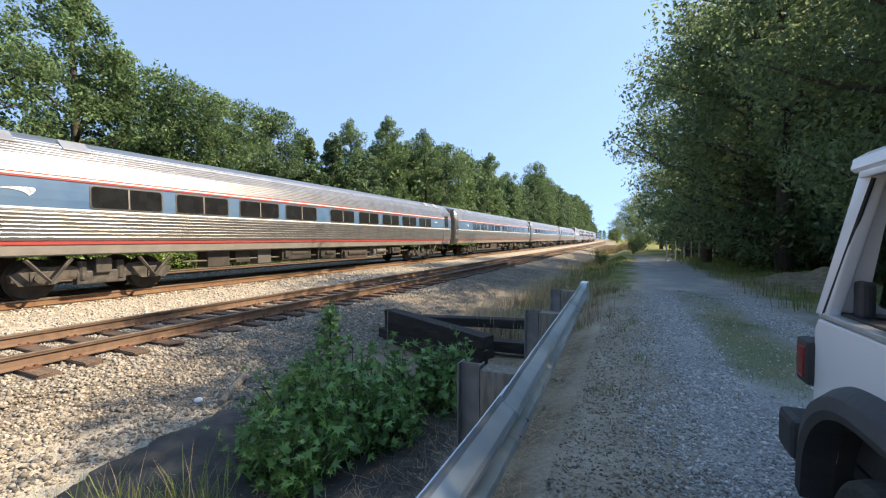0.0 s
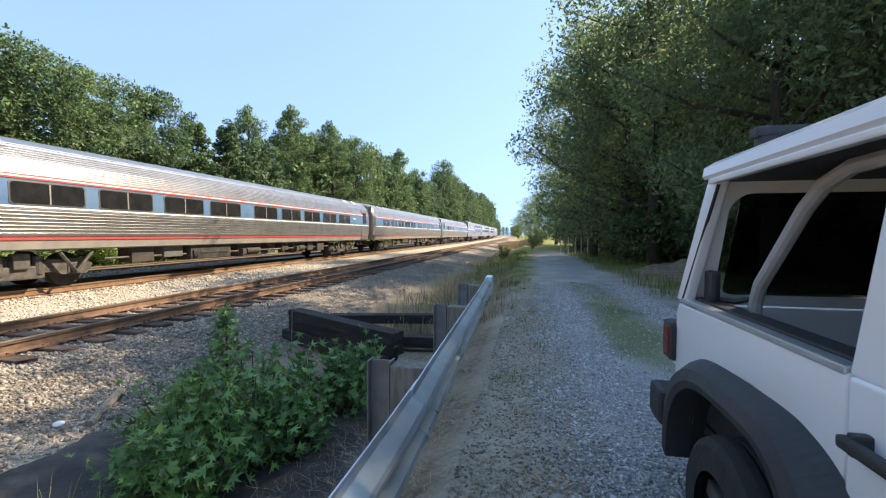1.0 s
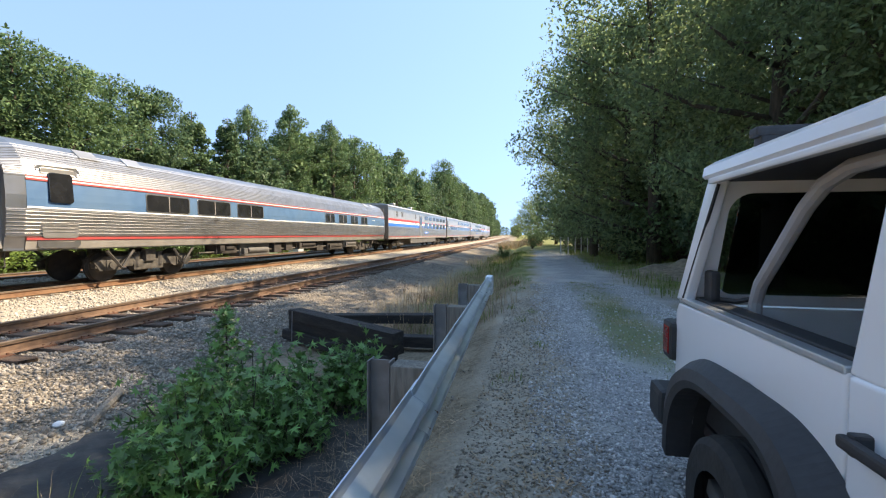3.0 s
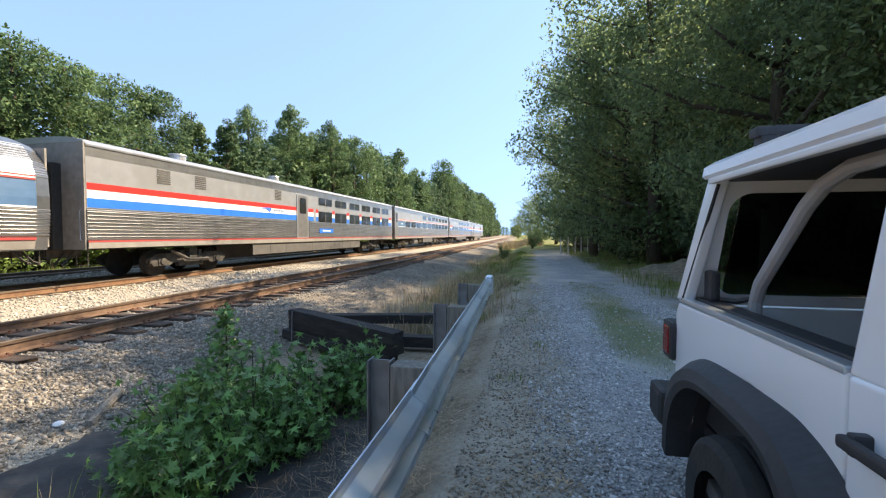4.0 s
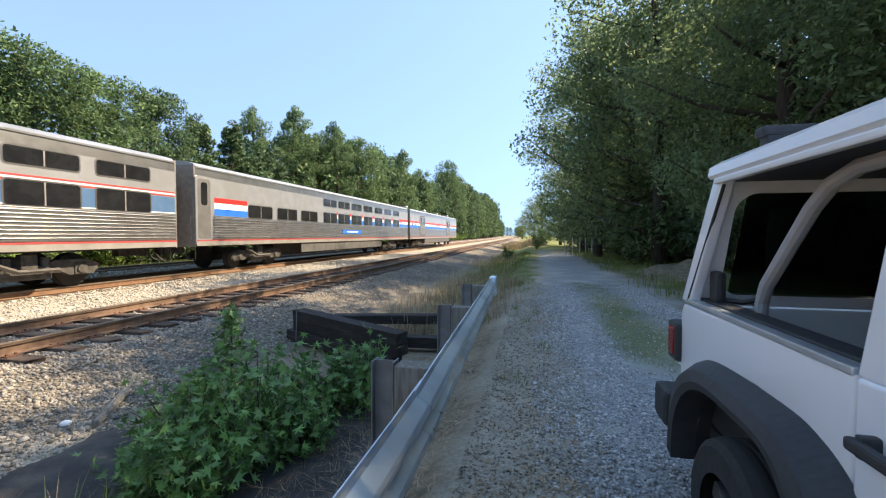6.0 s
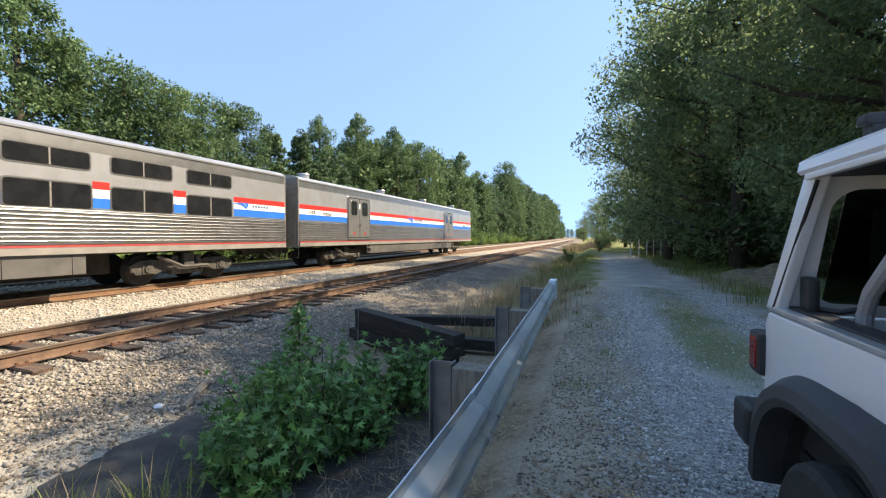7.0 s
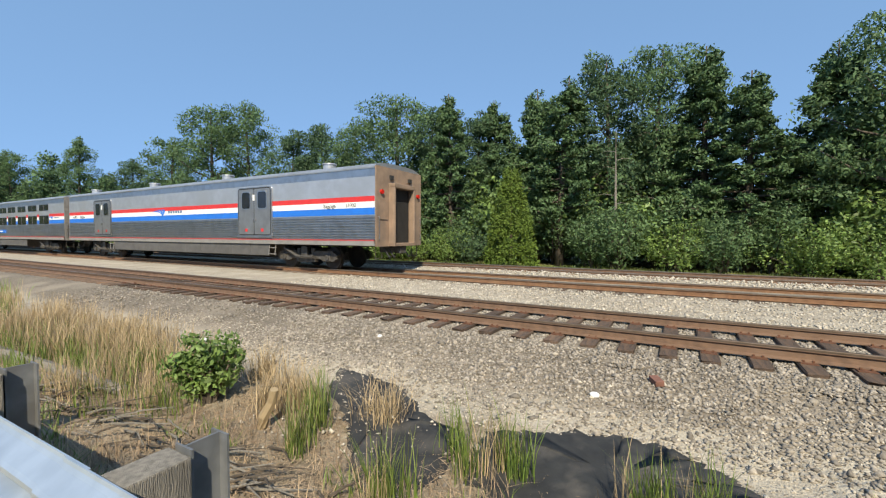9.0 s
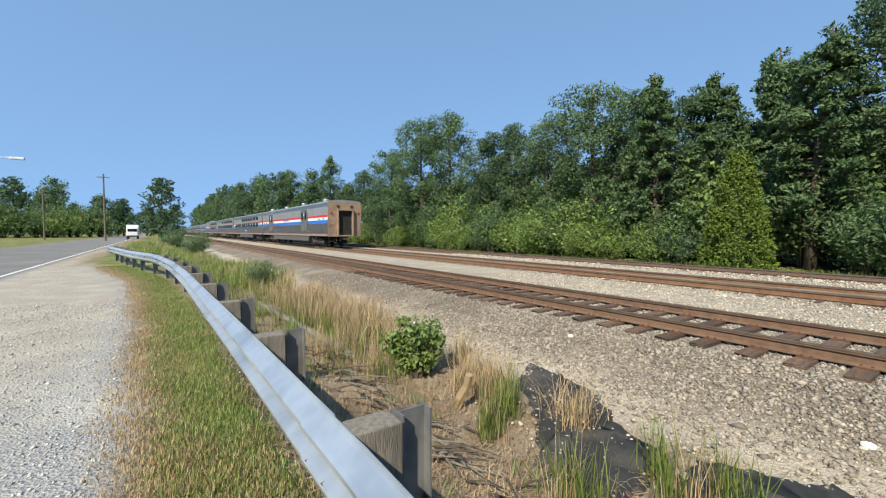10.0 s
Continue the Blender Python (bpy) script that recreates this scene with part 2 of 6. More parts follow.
def cyl(bm, a, b, r0, r1=None, seg=12, caps=True):
    a, b = Vector(a), Vector(b)
    r1 = r0 if r1 is None else r1
    d = b - a
    m = Matrix.Translation((a + b) / 2) @ d.to_track_quat("Z", "Y").to_matrix().to_4x4()
    bmesh.ops.create_cone(bm, cap_ends=caps, segments=seg, radius1=r0, radius2=r1, depth=d.length, matrix=m)
    return bm


def tube(bm, pts, r, seg=8):
    """A bent tube through points."""
    rings = []
    n = len(pts)
    for i, p in enumerate(pts):
        d = Vector(pts[min(i + 1, n - 1)]) - Vector(pts[max(i - 1, 0)])
        q = d.to_track_quat("Z", "Y").to_matrix()
        rr = r[i] if isinstance(r, (list, tuple)) else r
        rings.append([bm.verts.new(Vector(p) + q @ Vector((rr * math.cos(a), rr * math.sin(a), 0))) for a in [2 * math.pi * k / seg for k in range(seg)]])
    for A, B in zip(rings, rings[1:]):
        for k in range(seg):
            bm.faces.new((A[k], A[(k + 1) % seg], B[(k + 1) % seg], B[k]))
    bm.faces.new(rings[0][::-1])
    bm.faces.new(rings[-1])
    return bm


def extrude(bm, prof, ys, closed=True, shift=None):
    """A profile of (x, z) drawn along y; shift(y) moves it sideways."""
    rings = []
    for y in ys:
        o = shift(y) if shift else 0.0
        rings.append([bm.verts.new((x + o, y, z)) for x, z in prof])
    n = len(prof)
    for A, B in zip(rings, rings[1:]):
        for k in range(n if closed else n - 1):
            bm.faces.new((A[k], A[(k + 1) % n], B[(k + 1) % n], B[k]))
    if closed:
        bm.faces.new(rings[0][::-1])
        bm.faces.new(rings[-1])
    bmesh.ops.recalc_face_normals(bm, faces=bm.faces)
    return bm


def bend(y):
    """The line's slow curve to the left ahead."""
    return -0.8e-4 * y * y if 0 < y < 300 else (0.0 if y <= 0 else -7.2 - 0.048 * (y - 300))


def smoothstep(a, b, x):
    t = np.clip((x - a) / (b - a), 0, 1)
    return t * t * (3 - 2 * t)


BENDV = np.vectorize(bend)

# ---------------------------------------------------------------- ground
GX = [-600, -60, -24, -21.5, -20, -16.95, -16.6, -15.0, -14.65, -12, -10.5, -9.3, -6.25, -5.9, -5.0, -4.2, -3.0, -1.7, -1.0, -0.6, 0, 4, 12, 60, 600]
GZ = [1.0, 0.3, -0.5, -0.35, -0.10, -0.08, 0.05, 0.05, -0.08, -0.10, -0.14, -0.13, -0.13, -0.16, -0.33, -0.44, -0.56, -0.50, -0.22, -0.03, 0, 0.0, 0.02, 0.3, 1.0]


def ground_z(x, y):
    """Height of the ground at a place, without its fine unevenness."""
    return np.interp(np.asarray(x, float) - BENDV(np.asarray(y, float)), GX, GZ)


def guard_x(y):
    """The guardrail's line."""
    return np.interp(y, [-29, -20.8, -17.2, -15.5, -12.7, -9.3, -5.75, -4.3, -2.7, -1.55, 1.3, 1.9, 3.1, 5.8, 7.4], [2.25, 0.90, 0.10, -0.096, -0.314, -0.455, -0.52, -0.55, -0.575, -0.59, -0.563, -0.572, -0.61, -0.70, -0.76])


def fuzz(x, y, s, seed=0.0):
    return np.array([noise.noise((a / s + seed, b / s, seed * 1.7)) for a, b in zip(np.ravel(x), np.ravel(y))]).reshape(np.shape(x))


def relief(x, y):
    """Fine unevenness of the ground near the camera."""
    xr = np.asarray(x, float) - BENDV(np.asarray(y, float))
    soft = np.where((xr < -0.7) & (xr > -5.8), 1.0, np.where((xr < -6.2) & (xr > -19), 0.25, 0.35))
    return (fuzz(x, y, 0.9, 3.1) * 0.035 + fuzz(x, y, 0.33, 7.7) * 0.018) * soft * np.where(np.abs(x) + np.abs(y) > 90, 0, 1)


def build_ground():
    xs = np.unique(np.concatenate([[-1500, -800, -400, -200, -120, -80, -60, -45, -35], np.arange(-30, -9, 1.0), np.arange(-9, 3.0, 0.16), np.arange(3, 14, 0.5), [16, 20, 26, 35, 50, 80, 120, 200, 400, 800, 1500]]))
    ys = np.unique(np.concatenate([[-1500, -800, -500, -350, -250, -180, -130, -100], np.arange(-80, -20, 3.0), np.arange(-20, -8, 0.8), np.arange(-8, 14, 0.2), np.arange(14, 40, 0.8), np.arange(40, 100, 4.0), [110, 130, 160, 200, 260, 350, 500, 800, 1500]]))
    X, Y = np.meshgrid(xs, ys)
    XR = X - BENDV(Y)
    Z = np.interp(XR, GX, GZ) + relief(X, Y)
    n, k = X.shape
    V = np.stack([X, Y, Z], -1).reshape(-1, 3)
    idx = np.arange(n * k).reshape(n, k)
    F = np.stack([idx[:-1, :-1], idx[:-1, 1:], idx[1:, 1:], idx[1:, :-1]], -1).reshape(-1, 4)
    me = soup("ground", V, F)
    me.polygons.foreach_set("use_smooth", [True] * len(me.polygons))
    e = fuzz(X, Y, 1.1, 1.3) * 0.55 + fuzz(X, Y, 0.4, 5.5) * 0.3
    gx = np.vectorize(guard_x)(Y)
    ballast = smoothstep(-3.9, -4.4, XR + e * 0.6) * smoothstep(-22.5, -20.8, XR + e)
    pale = np.clip(smoothstep(-3.7, -4.1, XR + e * 0.5) * smoothstep(-5.05, -4.5, XR + e * 0.6) * smoothstep(3.9, 2.6, Y + e) + 0.9 * smoothstep(-14.2, -14.8, XR) * smoothstep(-17.4, -16.8, XR) + 0.85 * smoothstep(-9.0, -9.6, XR) * smoothstep(-12.6, -12.0, XR) + 0.8 * smoothstep(-3, -8, Y + e * 2) * smoothstep(0.8, 1.5, X - gx + e) * smoothstep(4.4, 4.2, X) * smoothstep(-60, -40, Y) + 0.95 * smoothstep(-0.62, -0.45, X + e * .15) * smoothstep(0.7, 0.1, X + e * 0.5) * smoothstep(0.5, 2, Y) * smoothstep(30, 18, Y), 0, 1)
    gravel = smoothstep(-0.05, 0.5, X + e * 0.7 + 0.02 * np.clip(-Y, 0, 40)) * smoothstep(3.9, 2.6, X + e) * smoothstep(60, 35, Y) * smoothstep(-26, -20, Y + e * 2)
    gravel = np.where(Y < -3, smoothstep(0.2, 0.8, X - gx - 0.2 + e * 0.5 - np.clip((-Y - 4) * 0.02, 0, .6)) * smoothstep(5.2, 4.4, X) * smoothstep(-30, -22, Y + e * 2), gravel)
    grass = np.clip(smoothstep(3.0, 4.2, X + e * 1.5) * smoothstep(-12, -9, Y) + smoothstep(-20.3, -22, XR + e) + smoothstep(30, 50, Y) * smoothstep(-2.5, -1, XR)
                    + smoothstep(-1.0, -3.0, Y) * smoothstep(0.75, 0.35, X - gx + e * 0.5) * smoothstep(-0.35, 0.0, X - gx + e * 0.3)
                    + 0.8 * smoothstep(4.5, 6, Y) * smoothstep(0.75, 0.1, np.abs(X - 1.65 + e * 0.6)) * smoothstep(14, 9, Y)
                    + smoothstep(10, 16, Y + e * 3) * smoothstep(0.3, -0.2, X + e) * smoothstep(-4.0, -2.5, XR + e)
                    + smoothstep(-14, -24, Y + e * 3) * smoothstep(0.2, -0.4, X - gx) * smoothstep(-4.4, -3.0, XR + e), 0, 1)
    road = smoothstep(4.3, 4.4, X + 0 * Y) * smoothstep(11.7, 11.6, X) * smoothstep(-7.5, -9, Y)
    grass = np.where((X > 11.6) & (Y < -8), 1.0, grass)
    for nm, W in (("w_ballast", ballast), ("w_pale", pale), ("w_gravel", gravel), ("w_grass", grass), ("w_road", road)):
        at = me.attributes.new(nm, 'FLOAT', 'POINT')
        at.data.foreach_set("value", W.reshape(-1).astype(np.float32))
    m = bpy.data.materials.new("ground")
    m.use_nodes = True
    N, L = m.node_tree.nodes, m.node_tree.links
    b = N["Principled BSDF"]
    b.inputs["Roughness"].default_value = 0.95
    b.inputs["Specular IOR Level"].default_value = 0.2
    geo = N.new("ShaderNodeTexCoord")

    def tone(c1, c2, c3, s1, s2):
        a = N.new("ShaderNodeTexNoise")
        a.inputs["Scale"].default_value, a.inputs["Detail"].default_value = s1, 8
        L.new(geo.outputs["Object"], a.inputs["Vector"])
        r = N.new("ShaderNodeMapRange")
        r.inputs[1].default_value, r.inputs[2].default_value = 0.36, 0.64
        L.new(a.outputs["Fac"], r.inputs[0])
        x = N.new("ShaderNodeMix")
        x.data_type = 'RGBA'
        x.inputs[6].default_value, x.inputs[7].default_value = (*c1, 1), (*c2, 1)
        L.new(r.outputs[0], x.inputs[0])
        a2 = N.new("ShaderNodeTexNoise")
        a2.inputs["Scale"].default_value, a2.inputs["Detail"].default_value = s2, 5
        L.new(geo.outputs["Object"], a2.inputs["Vector"])
        r2 = N.new("ShaderNodeMapRange")
        r2.inputs[1].default_value, r2.inputs[2].default_value = 0.45, 0.7
        L.new(a2.outputs["Fac"], r2.inputs[0])
        y = N.new("ShaderNodeMix")
        y.data_type = 'RGBA'
        L.new(r2.outputs[0], y.inputs[0])
        L.new(x.outputs[2], y.inputs[6])
        y.inputs[7].default_value = (*c3, 1)
        return y.outputs[2]
    col = tone((0.29, 0.235, 0.165), (0.16, 0.127, 0.09), (0.36, 0.30, 0.22), 14, 0.9)            # trodden dirt and litter
    for nm, c in (("w_ballast", tone((0.245, 0.206, 0.163), (0.115, 0.097, 0.077), (0.28, 0.238, 0.188), 32, 0.7)),
                  ("w_gravel", tone((0.40, 0.405, 0.41), (0.20, 0.203, 0.208), (0.44, 0.425, 0.39), 46, 0.8)),
                  ("w_pale", tone((0.43, 0.38, 0.308), (0.29, 0.255, 0.205), (0.47, 0.42, 0.345), 34, 1.2)),
                  ("w_grass", tone((0.155, 0.185, 0.055), (0.105, 0.125, 0.04), (0.30, 0.25, 0.12), 16, 0.55)),
                  ("w_road", tone((0.20, 0.198, 0.194), (0.155, 0.154, 0.152), (0.225, 0.22, 0.212), 60, 0.3))):
        at = N.new("ShaderNodeAttribute")
        at.attribute_name = nm
        x = N.new("ShaderNodeMix")
        x.data_type = 'RGBA'
        L.new(at.outputs["Fac"], x.inputs[0])
        L.new(col, x.inputs[6])
        L.new(c, x.inputs[7])
        col = x.outputs[2]
    L.new(col, b.inputs["Base Color"])
    v = N.new("ShaderNodeTexVoronoi")
    v.inputs["Scale"].default_value = 42
    L.new(geo.outputs["Object"], v.inputs["Vector"])
    nb = N.new("ShaderNodeTexNoise")
    nb.inputs["Scale"].default_value, nb.inputs["Detail"].default_value = 70, 6
    L.new(geo.outputs["Object"], nb.inputs["Vector"])
    ad = N.new("ShaderNodeMath")
    ad.operation = 'ADD'
    L.new(v.outputs["Distance"], ad.inputs[0])
    L.new(nb.outputs["Fac"], ad.inputs[1])
    bp = N.new("ShaderNodeBump")
    bp.inputs["Strength"].default_value, bp.inputs["Distance"].default_value = 0.6, 0.025
    L.new(ad.outputs[0], bp.inputs["Height"])
    L.new(bp.outputs[0], b.inputs["Normal"])
    part("ground", me, m)
    tagged(bpy.data.objects["ground"], "sunlit ground of ballast, trodden dirt, grey gravel, grass and asphalt", "ground", kind="structure")


build_ground()

# painted edge line of the road
_bm = bmesh.new()
extrude(_bm, [(4.42, 0.006), (4.54, 0.006), (4.54, 0.012), (4.42, 0.012)], list(np.arange(-300, -9.5, 6)))
tagged(part("road_edge_line", _bm, M["asphalt_line"]), "worn white edge line painted on asphalt road", "road marking", kind="structure")

# ---------------------------------------------------------------- tracks
RAIL_P = [(-.07, 0), (.07, 0), (.07, .012), (.012, .03), (.010, .118), (.036, .128), (.036, .138), (-.036, .138), (-.036, .128), (-.010, .118), (-.012, .03), (-.07, .012)]
HEAD_P = [(-.036, 0), (.036, 0), (.036, .026), (.028, .034), (-.028, .034), (-.036, .026)]
TRACKS = [("near_track", -7.66, "dull brown", M["railhead_dull"]), ("main_track", -13.62, "worn bright", M["railhead"]), ("far_track", -17.95, "worn bright", M["railhead"])]
TRACK_YS = list(np.concatenate([np.arange(-600, -60, 30), np.arange(-60, 60, 10), np.arange(60, 300, 10), np.arange(300, 620, 40)]))


def build_tracks():
    for nm, xc, word, head in TRACKS:
        th = thing(nm, "rusty steel railway track with %s rail heads on ballast" % word, "railway track", kind="structure")
        for s in (-0.753, 0.753):
            bm = bmesh.new()
            extrude(bm, [(x + xc + s, z - 0.072) for x, z in RAIL_P], TRACK_YS, shift=bend)
            r = part("rail", bm, M["rail"] if nm == "main_track" else M["rail_dull"], th)
            bm = bmesh.new()
            extrude(bm, [(x + xc + s, z + 0.066) for x, z in HEAD_P], TRACK_YS, shift=bend)
            part("rail_head", bm, head, r, "rail head worn smooth")
        rng = random.Random(int(-xc * 10))
        tie_me = []
        for _ in range(4):
            bm = bmesh.new()
            box(bm, -1.29, 1.29, -0.115, 0.115, -0.17, 0, 0.018)
            for v in bm.verts:
                v.co += Vector((rng.uniform(-.03, .03) if abs(v.co.x) > 1 else 0, rng.uniform(-.008, .008), rng.uniform(-.006, .004)))
            me = bpy.data.meshes.new("tie")
            bm.to_mesh(me)
            bm.free()
            me.materials.append(M["tie"])
            tie_me.append(me)
        plate = bpy.data.meshes.new("tie_plate")
        bm = bmesh.new()
        for s in (-0.753, 0.753):
            box(bm, s - 0.17, s + 0.17, -0.09, 0.09, -0.004, 0.010)
            for dx in (-.095, .095):
                for dy in (-.05, .05):
                    box(bm, s + dx - .012, s + dx + .012, dy - .012, dy + .012, 0.01, 0.035)
        bm.to_mesh(plate)
        bm.free()
        plate.materials.append(M["spike"])
        near = nm == "near_track"
        y0, y1 = (-16, 44) if near else ((-12, 30) if nm == "main_track" else (0, 0))
        y = y0
        while y < y1:
            t = part("tie", tie_me[rng.randrange(4)], None, th)
            q = rng.uniform(-1.5, 1.5)
            t.matrix_basis = pose(xc + bend(y) + rng.uniform(-.05, .05), y + rng.uniform(-.03, .03), -0.075 + (0 if near else -0.012), 0, rng.uniform(-.4, .4), q)
            if near:
                p = part("tie_plate", plate, None, t)
                p.matrix_basis = pose(0, 0, 0.0)
            y += 0.53
        V, F = [], []
        cube = np.array([(a, b, c) for a in (-1, 1) for b in (-1, 1) for c in (-1, 0)], float)
        faces = np.array([(0, 1, 3, 2), (4, 6, 7, 5), (0, 4, 5, 1), (2, 3, 7, 6), (1, 5, 7, 3), (0, 2, 6, 4)])
        k = 0
        for y in list(np.arange(-140, y0, 0.53)) + list(np.arange(y1, 170, 0.53)):
            V.append(cube * (1.29, 0.115, 0.17) + (xc + bend(y) + rng.uniform(-.05, .05), y, -0.08))
            F.append(faces + k * 8)
            k += 1
        me = soup("distant_ties", np.concatenate(V), np.concatenate(F))
        tagged(part("distant_ties", me, M["tie"], th), kind="stuff")


build_tracks()

# ---------------------------------------------------------------- the train
VH = 13.12      # half the length of a car


def text_mesh(s, size):
    cu = bpy.data.curves.new("lettering", 'FONT')
    cu.body, cu.size, cu.extrude, cu.align_x = s, size, 0.002, 'CENTER'
    ob = bpy.data.objects.new("lettering", cu)
    scene.collection.objects.link(ob)
    me = bpy.data.meshes.new_from_object(ob.evaluated_get(bpy.context.evaluated_depsgraph_get()))
    bpy.data.objects.remove(ob)
    return me


def flutes(x, z0, z1, n, d=0.022, lean=None):
    """Profile points of a ribbed strip from z0 up to z1."""
    out = []
    for i in range(n):
        a, h = z0 + (z1 - z0) * i / n, (z1 - z0) / n
        for f, e in ((0.05, 0), (0.30, 1), (0.62, 1), (0.87, 0)):
            z = a + h * f
            out.append(((lean(z) if lean else x) + (d if e else 0), z))
    return out


def mirror(p):
    """The whole ring from the half with x > 0, bottom to top."""
    return p + [(-x, z) for x, z in reversed(p)]


def amf_x(z):
    """Half width of the round-sided coach at a height."""
    return float(np.interp(z, [0.9, 1.2, 1.8, 2.3, 2.8, 3.2, 3.5, 3.7, 3.82, 3.86], [1.46, 1.52, 1.58, 1.595, 1.56, 1.44, 1.22, 0.92, 0.52, 0.0]))


def ring_plate(bm, pts, xf, d):
    """A thin plate over (y, z) outline points on the side, d thick outwards, following xf(z)."""
    a = [bm.verts.new((xf(z) + 0.0, y, z)) for y, z in pts]
    b = [bm.verts.new((xf(z) + d, y, z)) for y, z in pts]
    bm.faces.new(b)
    n = len(pts)
    for i in range(n):
        bm.faces.new((a[i], a[(i + 1) % n], b[(i + 1) % n], b[i]))
    bmesh.ops.recalc_face_normals(bm, faces=bm.faces)


def rounded(y0, y1, z0, z1, r, k=4):
    pts = []
    for cy, cz, a0 in ((y1 - r, z1 - r, 0), (y0 + r, z1 - r, 90), (y0 + r, z0 + r, 180), (y1 - r, z0 + r, 270)):
        for i in range(k + 1):
            a = radians(a0 + 90 * i / k)
            pts.append((cy + r * math.cos(a), cz + r * math.sin(a)))
    return pts


SIDES = (1, -1)


def strip(car, name, mt, y0, y1, z0, z1, xf, d=0.006, sides=True, label=""):
    bm = bmesh.new()
    zs = np.linspace(z0, z1, 4)
    g = [[bm.verts.new((xf(z) + d, y, z)) for z in zs] for y in (y0, y1)]
    for i in range(3):
        bm.faces.new((g[0][i], g[0][i + 1], g[1][i + 1], g[1][i]))
    h = [[bm.verts.new((xf(z), y, z)) for z in zs] for y in (y0, y1)]
    for i in (0, 3):
        bm.faces.new((g[0][i], g[1][i], h[1][i], h[0][i]))
    bmesh.ops.recalc_face_normals(bm, faces=bm.faces)
    ob = part(name, bm, mt, car, label)
    if sides:
        # the far side carries the mirrored strip
        bm = bmesh.new()
        g = [[bm.verts.new((-xf(z) - d, y, z)) for z in zs] for y in (y0, y1)]
        for i in range(3):
            bm.faces.new((g[1][i], g[1][i + 1], g[0][i + 1], g[0][i]))
        part(name, bm, mt, car)
    return ob


def window(car, y0, y1, z0, z1, xf, split=True, frame=True):
    bm = bmesh.new()
    if frame:
        ring_plate(bm, rounded(y0 - .045, y1 + .045, z0 - .045, z1 + .045, 0.10), xf, 0.012)
    fr = part("window", bm, M["steel"], car)
    bm = bmesh.new()
    ring_plate(bm, rounded(y0 - .012, y1 + .012, z0 - .012, z1 + .012, 0.085), xf, 0.015)
    part("gasket", bm, M["gasket"], fr)
    mid = (y0 + y1) / 2
    for a, b in (((y0, mid - .02), (mid + .02, y1)) if split else ((y0, y1),)):
        bm = bmesh.new()
        ring_plate(bm, rounded(a, b, z0, z1, 0.06), xf, 0.019)
        part("pane", bm, M["glass"], fr)
    if split:
        bm = bmesh.new()
        ring_plate(bm, [(mid - .018, z0), (mid + .018, z0), (mid + .018, z1), (mid - .018, z1)], xf, 0.024)
        part("mullion", bm, M["boxgrey"], fr)
    return fr


def bogie(car, y, style):
    fr = bmesh.new()
    for s in (-1, 1):
        x = s * 1.02
        box(fr, x - .09, x + .09, y - 1.75, y + 1.75, 0.42, 0.60, 0.03)
        box(fr, x - .12, x + .12, y - 0.55, y + 0.55, 0.28, 0.62, 0.04)
        box(fr, x + s * .10 - .10, x + s * .10 + .10, y - .18, y + .18, 0.55, 0.95, 0.03)
        for w in (-1.27, 1.27):
            box(fr, x - .13, x + .13, y + w - .17, y + w + .17, 0.34, 0.66, 0.03)
            cyl(fr, (x, y + w, 0.5), (x + s * .17, y + w, 0.5), 0.11)
        side = [(-1.78, .60), (-1.48, .76), (-.62, .76), (-.36, .60), (.36, .60), (.62, .76), (1.48, .76), (1.78, .60), (1.62, .34), (.98, .34), (.74, .48), (-.74, .48), (-.98, .34), (-1.62, .34)]
        g = [[fr.verts.new((s * q, y + u, v)) for u, v in side] for q in (.96, 1.12)]
        for k in range(len(side)):
            fr.faces.new((g[0][k], g[0][(k + 1) % 14], g[1][(k + 1) % 14], g[1][k]))
        fr.faces.new(g[0])
        fr.faces.new(g[1][::-1])
        for w in (-.42, .42):
            cyl(fr, (x + s * .06, y + w, 0.40), (x + s * .06, y + w, 0.86), 0.10, seg=10)
        if style == "amf":
            for w in (-1.0, 1.0):
                tube(fr, [(s * 1.36, y + w * 1.6, 0.95), (s * 1.36, y + w * 1.15, 0.42), (s * 1.36, y + w * .75, 0.95)], 0.05, 6)
        else:
            tube(fr, [(s * 1.30, y - 1.1, 0.88), (s * 1.30, y - .3, 0.52), (s * 1.30, y + .6, 0.52)], 0.06, 6)
    box(fr, -1.0, 1.0, y - .35, y + .35, 0.5, 0.85, 0.03)
    bg_ = part("bogie", fr, M["bogie"], car, "dusty steel bogie frame, darkened for the shade below the car")
    for w in (-1.27, 1.27):
        for s in (-1, 1):
            bm = bmesh.new()
            cyl(bm, (s * .70, y + w, .46), (s * .82, y + w, .46), 0.46, 0.45, 28)
            cyl(bm, (s * .66, y + w, .46), (s * .70, y + w, .46), 0.49, 0.49, 28)
            cyl(bm, (s * .82, y + w, .46), (s * .90, y + w, .46), 0.14, 0.12, 14)
            # wheels take the darkest tone, which carries the shade under the car
            part("wheel", bm, M["under"], bg_)
    return bg_


